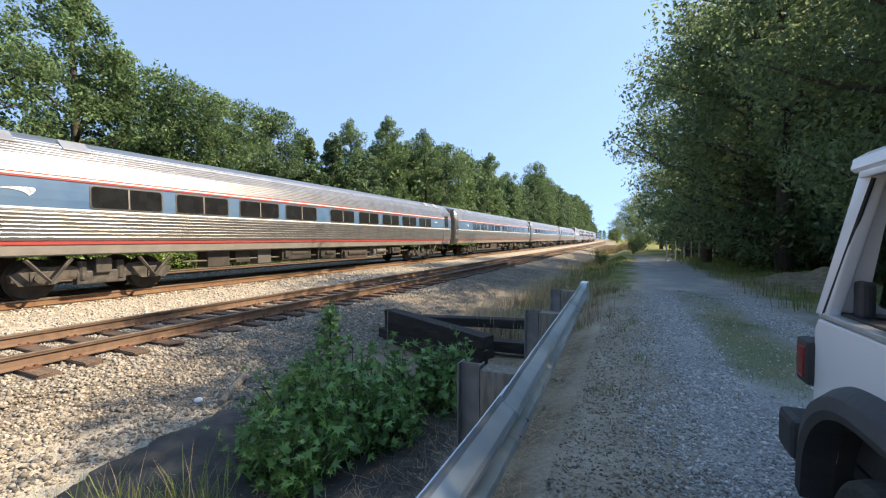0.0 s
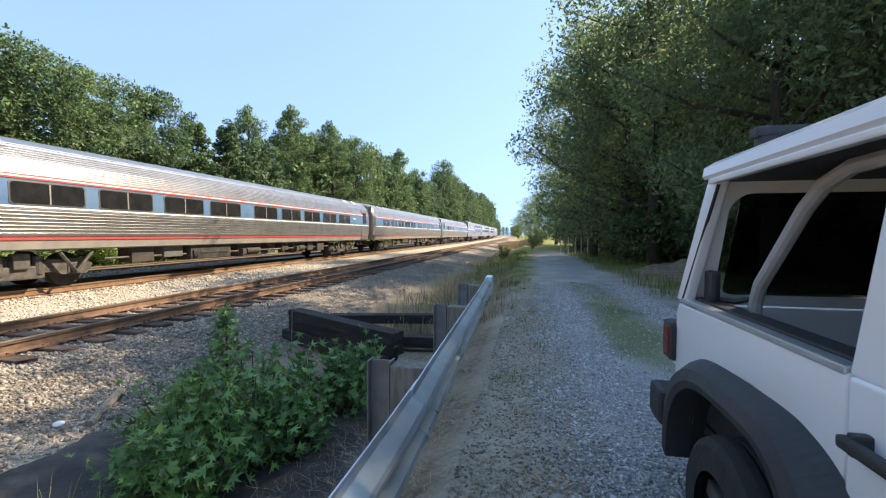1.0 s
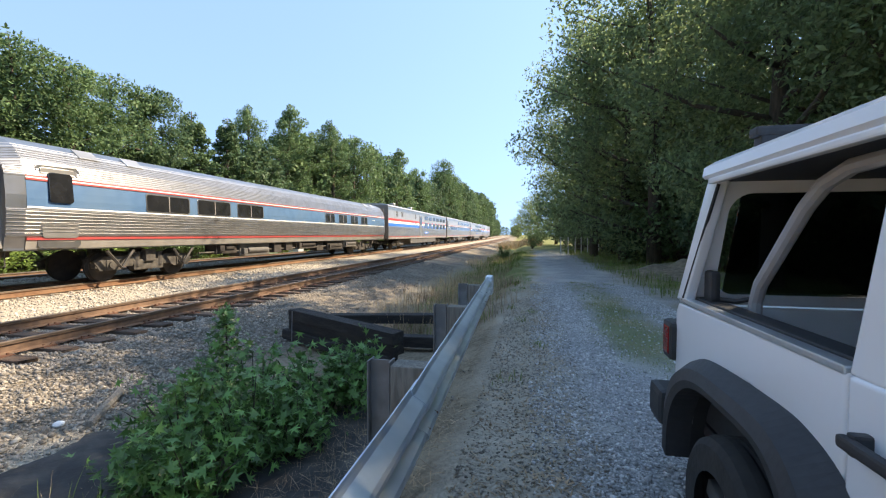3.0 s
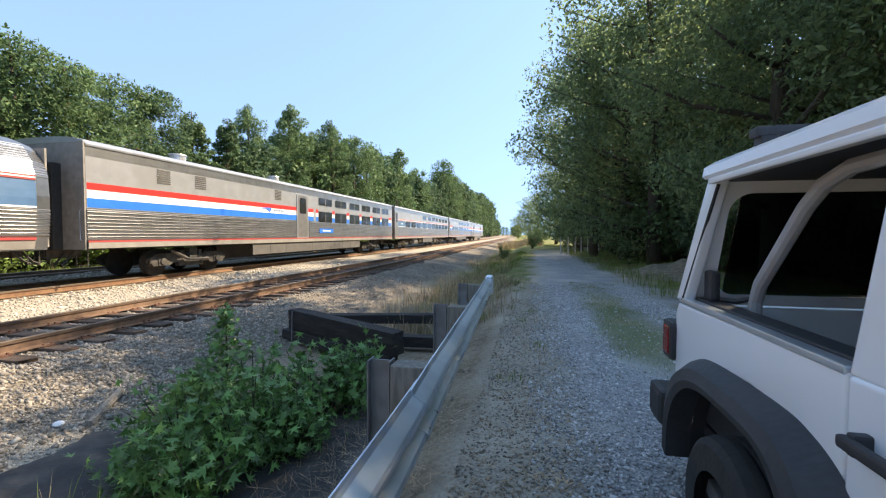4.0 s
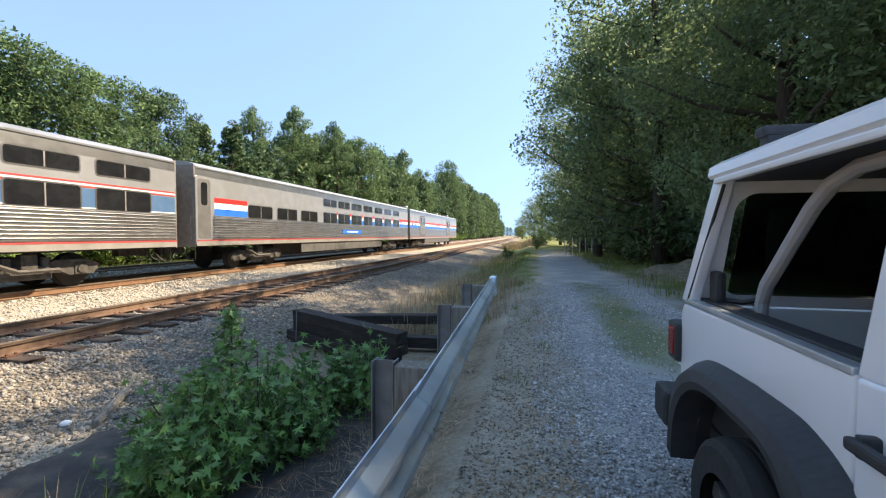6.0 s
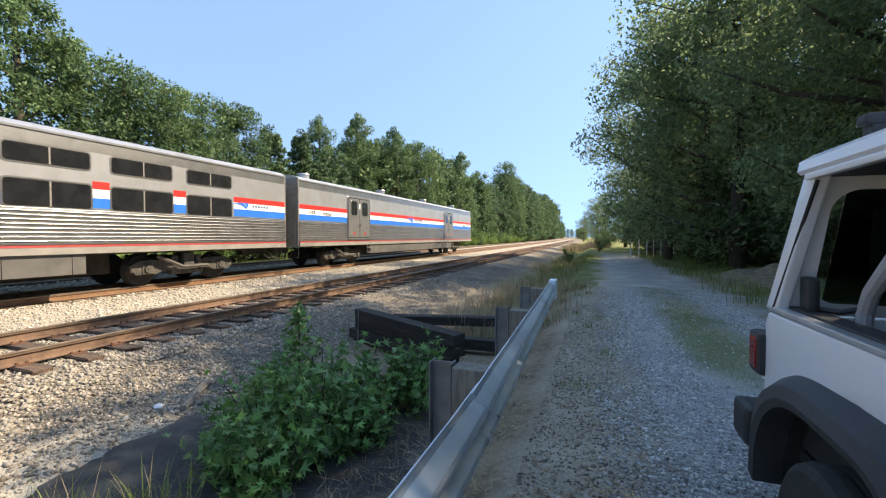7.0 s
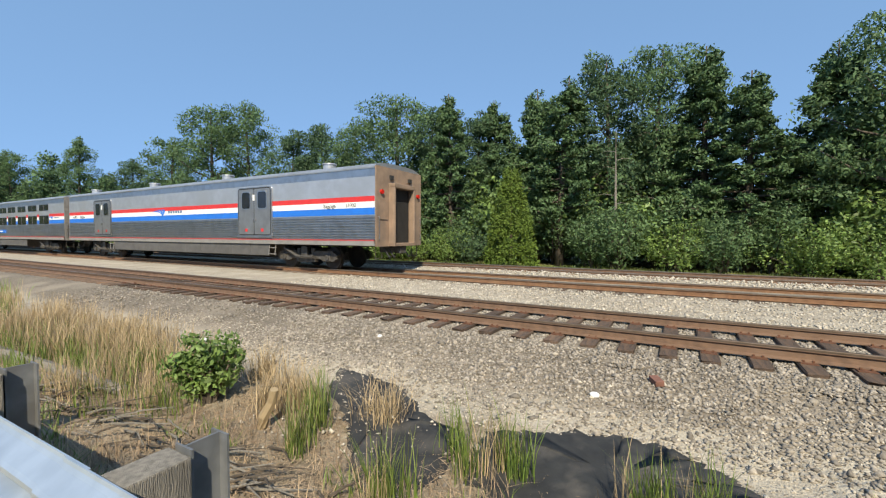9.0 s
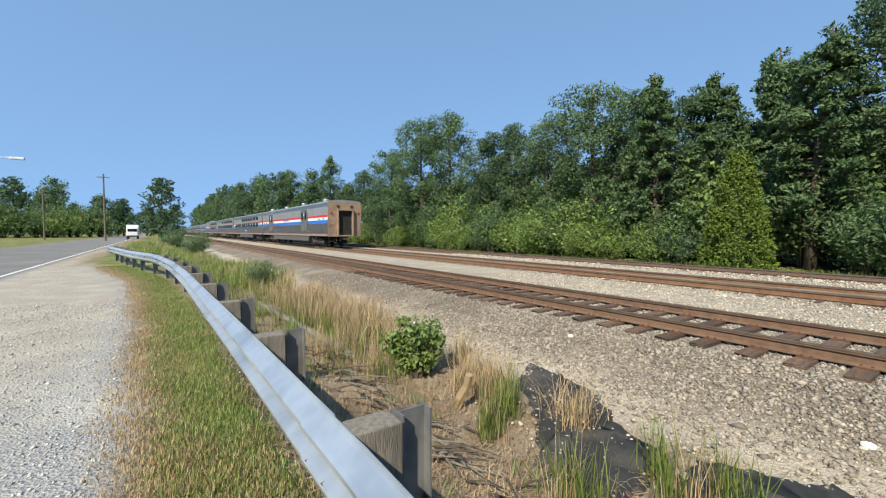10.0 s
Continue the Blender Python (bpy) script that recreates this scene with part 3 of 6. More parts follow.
def underside(car, rng, amf):
    bm = bmesh.new()
    box(bm, -1.25, 1.25, -VH + .6, VH - .6, 0.98, 1.12)
    if not amf:
        box(bm, -.55, .55, -7.1, 7.1, .40, .985, .03)
    part("underframe", bm, M["under"], car)
    if amf:
        y = -6.2
        while y < 6.0:
            w = rng.choice((0.7, 0.9, 1.3, 1.7, 2.2))
            bm = bmesh.new()
            z0 = rng.uniform(0.36, 0.55)
            box(bm, 0.75, 1.36 - rng.uniform(0, .15), y, y + w - .1, z0, 1.0, 0.03)
            if w > 1.2:
                box(bm, 1.2, 1.42, y + .1, y + .35, z0 + .1, z0 + .35, 0.02)
                cyl(bm, (1.25, y + .5, z0 + .25), (1.25, y + w - .3, z0 + .25), 0.13)
            # mostly near-black, standing in for the shade under the coach
            part("equipment_box", bm, rng.choice((M["under"], M["under"], M["under"], M["under"], M["skirt"])), car)
            y += w + rng.uniform(0.1, 0.5)
        bm = bmesh.new()
        tube(bm, [(1.2, -7.0, .62), (1.2, 7.0, .62)], 0.035, 6)
        part("pipe", bm, M["bogie"], car)


def coupler(car, s):
    bm = bmesh.new()
    y = s * VH
    box(bm, -.14, .14, min(y - s * .9, y + s * .12), max(y - s * .9, y + s * .12), 0.72, 0.98, 0.03)
    box(bm, -.22, .22, y - .06, y + .14 * s + .06, 0.70, 1.0, 0.04)
    part("coupler", bm, M["bogie"], car)
    for x in (-.55, .45, .75):
        bm = bmesh.new()
        tube(bm, [(x, y - s * .2, .92), (x + .02, y + s * .05, .62), (x + .1, y + s * .16, .55), (x + .12, y + s * .2, .62)], 0.03, 6)
        part("hose", bm, M["gasket"], car)


def end_parts(car, s, wid, top, rear=False):
    """End wall with its doorway and diaphragm."""
    y = s * VH
    bm = bmesh.new()
    for a, b, c, d in ((-wid, -.62, 1.0, top), (.62, wid, 1.0, top), (-.62, .62, 3.25, top)):
        box(bm, a, b, y + .003 if s > 0 else y - .05, y + .05 if s > 0 else y - .003, c, d)
    part("end_wall", bm, M["endwall"] if rear else M["boxgrey"], car)
    bm = bmesh.new()
    ya, yb = (y, y + .30) if s > 0 else (y - .30, y)
    box(bm, -.74, -.62, ya, yb, 1.05, 3.32, 0.03)
    box(bm, .62, .74, ya, yb, 1.05, 3.32, 0.03)
    box(bm, -.74, .74, ya, yb, 3.24, 3.42, 0.03)
    box(bm, -.74, .74, ya, yb, 1.0, 1.12, 0.02)
    part("diaphragm", bm, M["endwall"] if rear else M["gasket"], car)
    # near-black sheet across the doorway paints in the shade of its recess
    bm = bmesh.new()
    box(bm, -.62, .62, y + s * .012 - .008, y + s * .012 + .008, 1.1, 3.25)
    part("end_door", bm, M["dark"], car)
    coupler(car, s)
    for x in (-1, 1):
        bm = bmesh.new()
        xx = x * (wid - .12)
        tube(bm, [(xx, y + s * .0, 1.25), (xx, y + s * .09, 1.28), (xx, y + s * .09, 2.1), (xx, y, 2.13)], 0.016, 6)
        part("grab_rail", bm, M["steel"], car)
        bm = bmesh.new()
        tube(bm, [(xx, y - s * .1, 1.0), (xx, y - s * .1, .55), (xx - x * .4, y - s * .1, .55), (xx - x * .4, y - s * .1, 1.0)], 0.018, 6)
        part("step", bm, M["bogie"], car)
        if rear:
            bm = bmesh.new()
            cyl(bm, (xx - x * .18, y, 3.05), (xx - x * .18, y + .13, 3.05), 0.085, seg=14)
            part("marker_lamp", bm, M["lens"], car, "red marker lamp")
    if rear:
        bm = bmesh.new()
        box(bm, .85, 1.3, y + .05, y + .07, 2.0, 2.02, 0.004)
        part("hatch", bm, M["gasket"], car)
        for x in (-.62, .62):
            bm = bmesh.new()
            box(bm, x - .1, x + .1, y + .05, y + .12, 3.55, 3.72, 0.01)
            part("end_lamp", bm, M["gasket"], car)


def swoosh(car, y, z, xf, k, mt=None):
    """The plain sail-shaped emblem: three bands swept to one point."""
    def run(p):
        a = Vector((-.75 + 1.05 * p, .06 + .20 * math.sin(1.9 * p + .2)))
        c = Vector((-.05 + .45 * p, .16 - .05 * p))
        t = Vector((.10, -.25))
        return [a * (1 - u) ** 2 + c * 2 * u * (1 - u) + t * u * u for u in [i / 8 for i in range(9)]]
    for i in range(3):
        bm = bmesh.new()
        A, B = run(i * .34), run(i * .34 + .25)
        pts = [(y + k * q.x, z + .6 * k * q.y) for q in A] + [(y + k * q.x, z + .6 * k * q.y) for q in reversed(B[:-1])]
        ring_plate(bm, pts, xf, 0.012)
        part("emblem_band", bm, mt or M["blue"], car)


def bars(car, y0, y1, z, h, xf, mt, n=6):
    """Plain bars in place of a brand's lettering."""
    w = (y1 - y0) / n
    for i in range(n):
        bm = bmesh.new()
        ring_plate(bm, [(y0 + w * (i + .12), z), (y0 + w * (i + .82), z), (y0 + w * (i + .88), z + h), (y0 + w * (i + .18), z + h)], xf, 0.011)
        part("lettering_bar", bm, mt, car)


def lettering(car, s, size, y, z, x, mt):
    me = text_mesh(s, size)
    ob = part("lettering", me, mt, car)
    ob.matrix_basis = pose(x, y, z, 90, 0, 90)
    return ob


def viewliner(label, doors=(), windows2=(), small=(), full=(), rwb=(), band=(), sliding=(), vents=(), louvres=(), skirt=(-8, 8), rear=False, emblem=(), seed=1, boards=(), redline=True, whitemark=None):
    """A tall square-sided car. Spans are along y with the front at -y."""
    rng = random.Random(seed)
    car = thing("passenger_car", label, "train car", group="cars of the train")
    W = 1.525
    xf = lambda z: W
    half = [(W - .06, 1.02), (W, 1.03), (W, 1.19)] + flutes(W, 1.24, 2.15, 9, 0.042) + [(W, 2.17), (W, 3.62), (W - .012, 3.90), (W - .02, 3.93)]
    bm = bmesh.new()
    extrude(bm, mirror(half), [-VH, VH])
    body = part("body", bm, M["steel"], car)
    strip(car, "side_panel", M["steel_flat"], -VH + .002, VH - .002, 2.17, 3.61, xf, 0.003)
    strip(car, "side_sill", M["sill"], -VH, VH, 1.035, 1.20, xf, 0.046)
    if redline:
        strip(car, "thin_red_line", M["dullred"], -VH, VH, 1.205, 1.255, xf, 0.048)
    ro = [(W + .015, 3.90), (W + .02, 3.95), (W - .10, 4.06), (W - .45, 4.15), (0.5, 4.19)]
    bm = bmesh.new()
    extrude(bm, mirror(ro), [-VH + .01, VH - .01])
    part("roof", bm, M["roof"], car)
    for y in vents:
        bm = bmesh.new()
        cyl(bm, (0.55, y, 4.12), (0.55, y, 4.40), 0.27, 0.27, 18)
        cyl(bm, (0.55, y, 4.40), (0.55, y, 4.44), 0.31, 0.29, 18)
        part("roof_vent", bm, M["steel_flat"], car)
    for z0, z1, nm, k in ((2.68, 2.88, "red_stripe", "red"), (2.45, 2.68, "white_stripe", "white"), (2.19, 2.45, "blue_stripe", "blue")):
        for a, b in rwb:
            strip(car, nm, M[k], a, b, z0, z1, xf, 0.007)
    for a, b in band:
        strip(car, "blue_band", M["band"], a, b, 2.17, 2.72, xf, 0.006)
        for z in (2.74, 2.80, 2.86):
            strip(car, "pinstripe", M["dullred" if z != 2.80 else "white"], a, b, z, z + .045, xf, 0.007)
        strip(car, "pinstripe", M["white"], a, b, 2.165, 2.20, xf, 0.009)
    for y in full:
        window(car, y - .83, y + .83, 2.20, 2.72, xf)
    for y in windows2:
        window(car, y - .83, y + .83, 2.17, 2.76, xf)
        window(car, y - .82, y + .82, 3.16, 3.56, xf)
    for y, sp in small:
        window(car, y - .6, y + .6, 3.16, 3.56, xf, sp)
    for y in louvres:
        bm = bmesh.new()
        for i in range(7):
            box(bm, W, W + .018, y - .26, y + .26, 3.12 + i * .07, 3.165 + i * .07)
        part("louvre", bm, M["skirt"], car)
    for y, w in doors:
        bm = bmesh.new()
        ring_plate(bm, rounded(y - w / 2 - .09, y + w / 2 + .09, 1.04, 3.62, 0.12), xf, 0.044)
        d = part("door", bm, M["steel_flat"], car)
        bm = bmesh.new()
        ring_plate(bm, rounded(y - w / 2, y + w / 2, 1.30, 3.52, 0.10), xf, 0.048)
        part("door_leaf", bm, M["steel_door"], d)
        bm = bmesh.new()
        ring_plate(bm, rounded(y - w / 2 + .16, y + w / 2 - .16, 2.55, 3.40, 0.10), xf, 0.054)
        part("pane", bm, M["glass"], d)
        bm = bmesh.new()
        tube(bm, [(W + .05, y + w / 2 + .14, 1.3), (W + .09, y + w / 2 + .14, 1.34), (W + .09, y + w / 2 + .14, 2.2), (W + .05, y + w / 2 + .14, 2.24)], .017, 6)
        part("grab_rail", bm, M["steel"], d)
    for y, w in sliding:
        bm = bmesh.new()
        ring_plate(bm, rounded(y - w / 2 - .07, y + w / 2 + .07, 1.36, 3.56, 0.16), xf, 0.046)
        d = part("baggage_door", bm, M["steel"], car, "double sliding stainless baggage door")
        bm = bmesh.new()
        ring_plate(bm, rounded(y - w / 2 - .02, y + w / 2 + .02, 1.40, 3.52, 0.14), xf, 0.049)
        part("door_surround", bm, M["gasket"], d)
        for s in (-1, 1):
            c = y + s * w / 4
            bm = bmesh.new()
            ring_plate(bm, rounded(c - w / 4 + .02, c + w / 4 - .02, 1.45, 3.47, 0.08), xf, 0.053)
            leaf = part("door_leaf", bm, M["steel_door"], d)
            bm = bmesh.new()
            ring_plate(bm, rounded(c - .32, c + .32, 2.56, 3.38, 0.12), xf, 0.062)
            part("window_frame", bm, M["steel"], leaf)
            bm = bmesh.new()
            ring_plate(bm, rounded(c - .27, c + .27, 2.61, 3.33, 0.10), xf, 0.066)
            part("pane", bm, M["glass"], leaf)
            bm = bmesh.new()
            ring_plate(bm, [(c - .08, 1.57), (c + .08, 1.57), (c + .08, 1.71), (c - .08, 1.71)], xf, 0.058)
            part("warning_label", bm, M["red"], leaf, "small red warning label")
            bm = bmesh.new()
            box(bm, W + .045, W + .085, y + s * .06 - .02, y + s * .06 + .02, 2.0, 2.14, 0.01)
            part("handle", bm, M["steel"], leaf)
        bm = bmesh.new()
        ring_plate(bm, [(y - .07, 2.95), (y + .05, 2.95), (y + .05, 3.22), (y - .07, 3.22)], xf, 0.072)
        part("notice", bm, M["white"], d)
        bm = bmesh.new()
        box(bm, W + .02, W + .10, y - w / 2 - .1, y + w / 2 + .1, 1.30, 1.37, 0.01)
        part("threshold", bm, M["steel"], d)
        bm = bmesh.new()
        yy = y + w / 2 + .02
        for a in (yy - .2, yy + .2):
            tube(bm, [(W - .05, a, 1.15), (W + .02, a, .55)], .02, 6)
        for z in (.58, .85):
            box(bm, W - .1, W + .03, yy - .2, yy + .2, z, z + .03)
        part("step_ladder", bm, M["boxgrey"], d)
    a, b = skirt
    y = a
    while y < b - .1:
        for s in SIDES:
            bm = bmesh.new()
            box(bm, s * (W - .05) - .02, s * (W - .05) + .02, y + .006, min(y + 1.3, b) - .006, 0.52, 1.03, 0.006)
            part("skirt_panel", bm, M["skirt"], car)
        y += 1.3
    underside(car, rng, b - a < 6)
    for s in (-1, 1):
        bogie(car, s * 9.05, "view")
        end_parts(car, s, W, 4.0, rear and s > 0)
    for y, k in emblem:
        swoosh(car, y, 2.58, lambda z: W + .004, k)
        bars(car, y + k * .5, y + k * 1.6, 2.55, k * .11, lambda z: W, M["band"])
    if whitemark:
        swoosh(car, whitemark, 2.45, lambda z: W + .004, .6, M["white"])
    for y, wd in boards:
        bm = bmesh.new()
        ring_plate(bm, [(y - wd / 2, 1.52), (y + wd / 2, 1.52), (y + wd / 2, 1.78), (y - wd / 2, 1.78)], xf, 0.044)
        bd = part("name_board", bm, M["blue"], car, "blue name board with white lettering bar")
        bm = bmesh.new()
        ring_plate(bm, [(y - wd * .28, 1.61), (y + wd * .28, 1.61), (y + wd * .28, 1.69), (y - wd * .28, 1.69)], xf, 0.048)
        part("lettering_bar", bm, M["white"], bd)
    return car


def amfleet(label, wins, front_door=False, rear_door=True, seed=1, emblem=False):
    """A round-sided ribbed coach with one band of windows."""
    rng = random.Random(seed)
    car = thing("passenger_car", label, "train car", group="cars of the train")
    half = [(1.40, 0.92), (1.47, 0.94)] + [(amf_x(z) - .01, z) for z in (1.0, 1.2)] + flutes(0, 1.26, 1.98, 8, 0.034, amf_x) + [(amf_x(2.0), 2.0), (amf_x(2.3), 2.3), (amf_x(2.72), 2.72)] + flutes(0, 2.75, 3.62, 14, 0.014, amf_x) + [(amf_x(z), z) for z in (3.66, 3.76, 3.83)] + [(0.25, 3.86)]
    ends = mirror([(max(x - .10, 0.02), z if z < 3 else z - .06) for x, z in half])
    bm = bmesh.new()
    full = mirror(half)
    ys = [-VH, -VH + .35, VH - .35, VH]
    rings = [[bm.verts.new((x, y, z)) for x, z in p] for y, p in zip(ys, (ends, full, full, ends))]
    n = len(full)
    for A, B in zip(rings, rings[1:]):
        for k in range(n):
            bm.faces.new((A[k], A[(k + 1) % n], B[(k + 1) % n], B[k]))
    bm.faces.new(rings[0])
    bm.faces.new(rings[-1])
    bmesh.ops.recalc_face_normals(bm, faces=bm.faces)
    part("body", bm, M["steel"], car)
    e0, e1 = -VH + .36, VH - .36
    xf = lambda z: amf_x(z)
    strip(car, "blue_band", M["band"], e0, e1, 2.02, 2.66, xf, 0.006)
    for z, k in ((2.68, "dullred"), (2.725, "white"), (2.765, "dullred")):
        strip(car, "pinstripe", M[k], e0, e1, z, z + .036, xf, 0.018)
    strip(car, "pinstripe", M["white"], e0, e1, 1.985, 2.03, xf, 0.012)
    strip(car, "thin_red_line", M["dullred"], e0, e1, 1.19, 1.255, xf, 0.03)
    strip(car, "side_sill", M["sill"], e0, e1, 0.96, 1.18, xf, 0.010)
    for y, w in wins:
        window(car, y - w / 2, y + w / 2, 2.09, 2.60, lambda z: amf_x(z) + .006, w > 1.0)
    for ok, s in ((front_door, -1), (rear_door, 1)):
        if not ok:
            continue
        y, w = s * 12.0, 0.86
        bm = bmesh.new()
        ring_plate(bm, rounded(y - w / 2 - .08, y + w / 2 + .08, 0.98, 3.12, 0.10), xf, 0.040)
        d = part("door", bm, M["steel"], car)
        bm = bmesh.new()
        ring_plate(bm, rounded(y - w / 2, y + w / 2, 1.24, 3.04, 0.08), xf, 0.046)
        part("door_leaf", bm, M["steel_door"], d)
        bm = bmesh.new()
        ring_plate(bm, rounded(y - w / 2 + .15, y + w / 2 - .15, 2.15, 2.92, 0.08), xf, 0.052)
        part("pane", bm, M["glass"], d)
    for s in (-1, 1):
        for k in (9.6, 11.0):
            bm = bmesh.new()
            box(bm, -.2, .2, -.28, .28, 0, .03, 0.01, pose(1.12, s * k, 3.575, 0, 40, 0))
            part("roof_hatch", bm, M["roof"], car)
    underside(car, rng, True)
    for s in (-1, 1):
        bogie(car, s * 9.05, "amf")
        end_parts(car, s, 1.36, 3.55)
    if emblem:
        swoosh(car, -10.7, 2.36, lambda z: amf_x(z) + .004, 0.62, M["white"])
    bars(car, 10.0, 10.5, 2.40, .05, lambda z: amf_x(z) + .002, M["white"], 4)
    for o in car.children:          # the body rides a little above its bogies
        if not o.name.startswith("bogie"):
            o.matrix_basis = Matrix.Translation((0, 0, .10)) @ o.matrix_basis
    return car


def build_train():
    cars = []
    gaps = lambda ys: tuple((a + .88, b - .88) for a, b in zip(ys, ys[1:]))
    # rear baggage car
    c = viewliner("stainless baggage car with tricolour stripe and two sliding doors", sliding=((-8.28, 2.15), (6.3, 2.2)),
                  rwb=((-VH + .02, -9.44), (-7.12, 5.12), (7.48, VH - .02)), vents=(-11.6, -4.1, 2.9, 9.9), skirt=(-7.1, 7.2), rear=True, emblem=((-1.5, 1.25),), seed=3)
    for word, y in (("Baggage", 10.85), ("61000", 11.95), ("61000", -12.25), ("Baggage", -11.1)):
        lettering(c, word, 0.21, y, 2.49, 1.537, M["gasket"])
    cars.append(c)
    w = [-2.8, -0.9, 1.07, 3.12, 5.28, 7.44, 9.61]
    cars.append(viewliner("stainless sleeping car with two rows of dark windows and tricolour patches", doors=((-12.75, .62),), windows2=tuple(w), full=(-9.4, -7.3, -5.2),
                          rwb=((-12.2, -10.3), *gaps(w), (10.55, VH - .02)), emblem=((11.0, .75),), skirt=(-6, 6), boards=((0.3, 3.0),), seed=4))
    w = [-1.85, 0.81, 2.88, 5.0, 7.13, 9.22, 11.33]
    cars.append(viewliner("stainless sleeping car with blue window band and red pinstripes", doors=((-12.65, .66),), windows2=tuple(w), full=(-8.84, -6.7, -4.56),
                          band=((-12.1, VH - .02),), skirt=(-2.5, 2.5), seed=5, whitemark=-10.9))
    w = [0.72, 2.82, 5.0, 7.1, 9.27, 11.35]
    cars.append(viewliner("stainless baggage dormitory car with broad tricolour stripe and louvres", doors=((-1.9, .95),), windows2=tuple(w), louvres=(-10.6, -9.0, -4.1),
                          rwb=((-VH + .02, -2.48), (-1.32, -.7), (-.42, -.16), *gaps(w), (12.25, 12.9)), emblem=((-4.9, .8),), skirt=(-6, 6), vents=(-9, -3), boards=((0.8, 1.75),), seed=6))
    cars.append(amfleet("ribbed stainless cafe coach with grey-blue window band", [(y, 1.65) for y in (-8.67, -6.57, -4.43)] + [(y, 1.15) for y in (3.0, 4.8, 6.6, 8.4)], True, False, 7))
    lay = [[(y, 1.65) for y in (-10.2, -8.05, -5.93, -3.78, -1.64, 1.07, 3.2, 5.33, 7.47)], [(y, 1.65) for y in (-8.65, -6.55, -4.4, -2.35, 0.25, 2.35, 4.45, 6.55, 8.65)]]
    for i in range(6):
        cars.append(amfleet("ribbed stainless coach with grey-blue window band and red pinstripes", lay[1 if i else 0], False, True, 20 + i, emblem=i > 0))
    return cars


CARS = build_train()
MAIN_X = TRACKS[1][1]


def car_pose(y):
    b = (bend(y + 9) - bend(y - 9)) / 18
    return pose(MAIN_X + bend(y), y, 0.1, 0, 0, math.degrees(-math.atan(b)))


def rear_end(t):
    """Where the last car's end is along the line."""
    return 218.0 - 25.3 * t

# ---------------------------------------------------------------- trees
def leaf_cloud(rng, centres, radii, per, size, flat=0.5, droop=0.0):
    """Small four-sided leaves round given centres."""
    n = len(centres) * per
    c = np.repeat(centres, per, 0)
    r = np.repeat(radii, per)[:, None]
    d = rng.normal(size=(n, 3))
    d /= np.linalg.norm(d, axis=1, keepdims=True)
    p = c + d * r * rng.uniform(0.35, 1.0, (n, 1)) ** 0.6 * (1, 1, flat)
    p[:, 2] -= droop * np.linalg.norm((p - c)[:, :2], axis=1)
    u = rng.normal(size=(n, 3))
    u /= np.linalg.norm(u, axis=1, keepdims=True)
    w = d * 0.9 + rng.normal(size=(n, 3)) * 0.42 + (0.15, 0, 0.45)
    v = np.cross(w, u)
    v /= np.linalg.norm(v, axis=1, keepdims=True) + 1e-9
    s = (size * rng.uniform(0.6, 1.35, (n, 1)))
    return np.stack([p - u * s, p - v * s * .45, p + u * s, p + v * s * .45], 1)


def tree_kind(kind, h, rad, seed, leaves, size, mt, clear=0.22):
    """One tree at the origin: tapered trunk with limbs, crown of many leaves."""
    rng = np.random.default_rng(seed)
    th = thing("tree", "", "")
    bm = bmesh.new()
    lean = rng.uniform(-.04, .04, 2) * h
    r0 = 0.018 * h + 0.04
    tp = [(lean[0] * (u ** 2), lean[1] * (u ** 2), h * 0.97 * u - 0.3 * (u == 0)) for u in np.linspace(0, 1, 7)]
    tube(bm, tp, [r0 * (1 - .93 * u) + .012 for u in np.linspace(0, 1, 7)], 8)
    C, R = [], []
    n_l = {"broad": 26, "pine": 58, "poplar": 24, "bare": 10}[kind]
    for i in range(n_l):
        u = clear + (0.97 - clear) * ((i + rng.uniform(0, 1)) / n_l)
        a = i * 2.4 + rng.uniform(-.5, .5)
        k = (u - clear) / (1 - clear)
        if kind == "broad":
            ln = rad * (math.sin(math.pi * min(1, 0.22 + 0.75 * k)) ** 0.7) * rng.uniform(.65, 1.12)
            rise = 0.45
        elif kind == "pine":
            ln = rad * (1.02 - k) ** 0.75 * rng.uniform(.55, 1.1) + .25
            rise = 0.12
        else:
            ln = rad * (math.sin(math.pi * min(1, 0.3 + 0.68 * k)) ** 0.8) * rng.uniform(.6, 1.05)
            rise = 0.9
        base = np.array((lean[0] * u * u, lean[1] * u * u, h * u * 0.93))
        tip = base + np.array((math.cos(a) * ln, math.sin(a) * ln, ln * rise * rng.uniform(.6, 1.2)))
        tip[2] = min(tip[2], h)
        mid = (base + tip) / 2 + (0, 0, -0.06 * ln)
        tube(bm, [base, mid, tip], [r0 * (1 - u) * .45 + .015, r0 * (1 - u) * .3 + .01, .008], 5)
        m_ = {"broad": 5, "pine": 6, "poplar": 4, "bare": 1}[kind]
        for j in range(m_):
            f = 0.35 + 0.65 * (j + rng.uniform(.2, 1)) / m_
            q = base + (tip - base) * f + rng.normal(size=3) * rad * (.10 if kind != "pine" else .05)
            C.append(q)
            R.append(rad * rng.uniform(.16, .32) if kind != "pine" else rad * rng.uniform(.08, .17))
    if kind != "bare":
        C.append(np.array((lean[0], lean[1], h * .95)))
        R.append(rad * .18)
    tr = part("trunk", bm, M["bark"], th, smooth=True)
    C, R = np.array(C), np.array(R)
    per = max(1, leaves // len(C))
    Q = leaf_cloud(rng, C, R, per, size, 0.75 if kind == "broad" else (0.5 if kind == "pine" else 0.9), 0.25 if kind == "pine" else 0.0)
    part("crown", quads("crown", Q), mt, th)
    return th


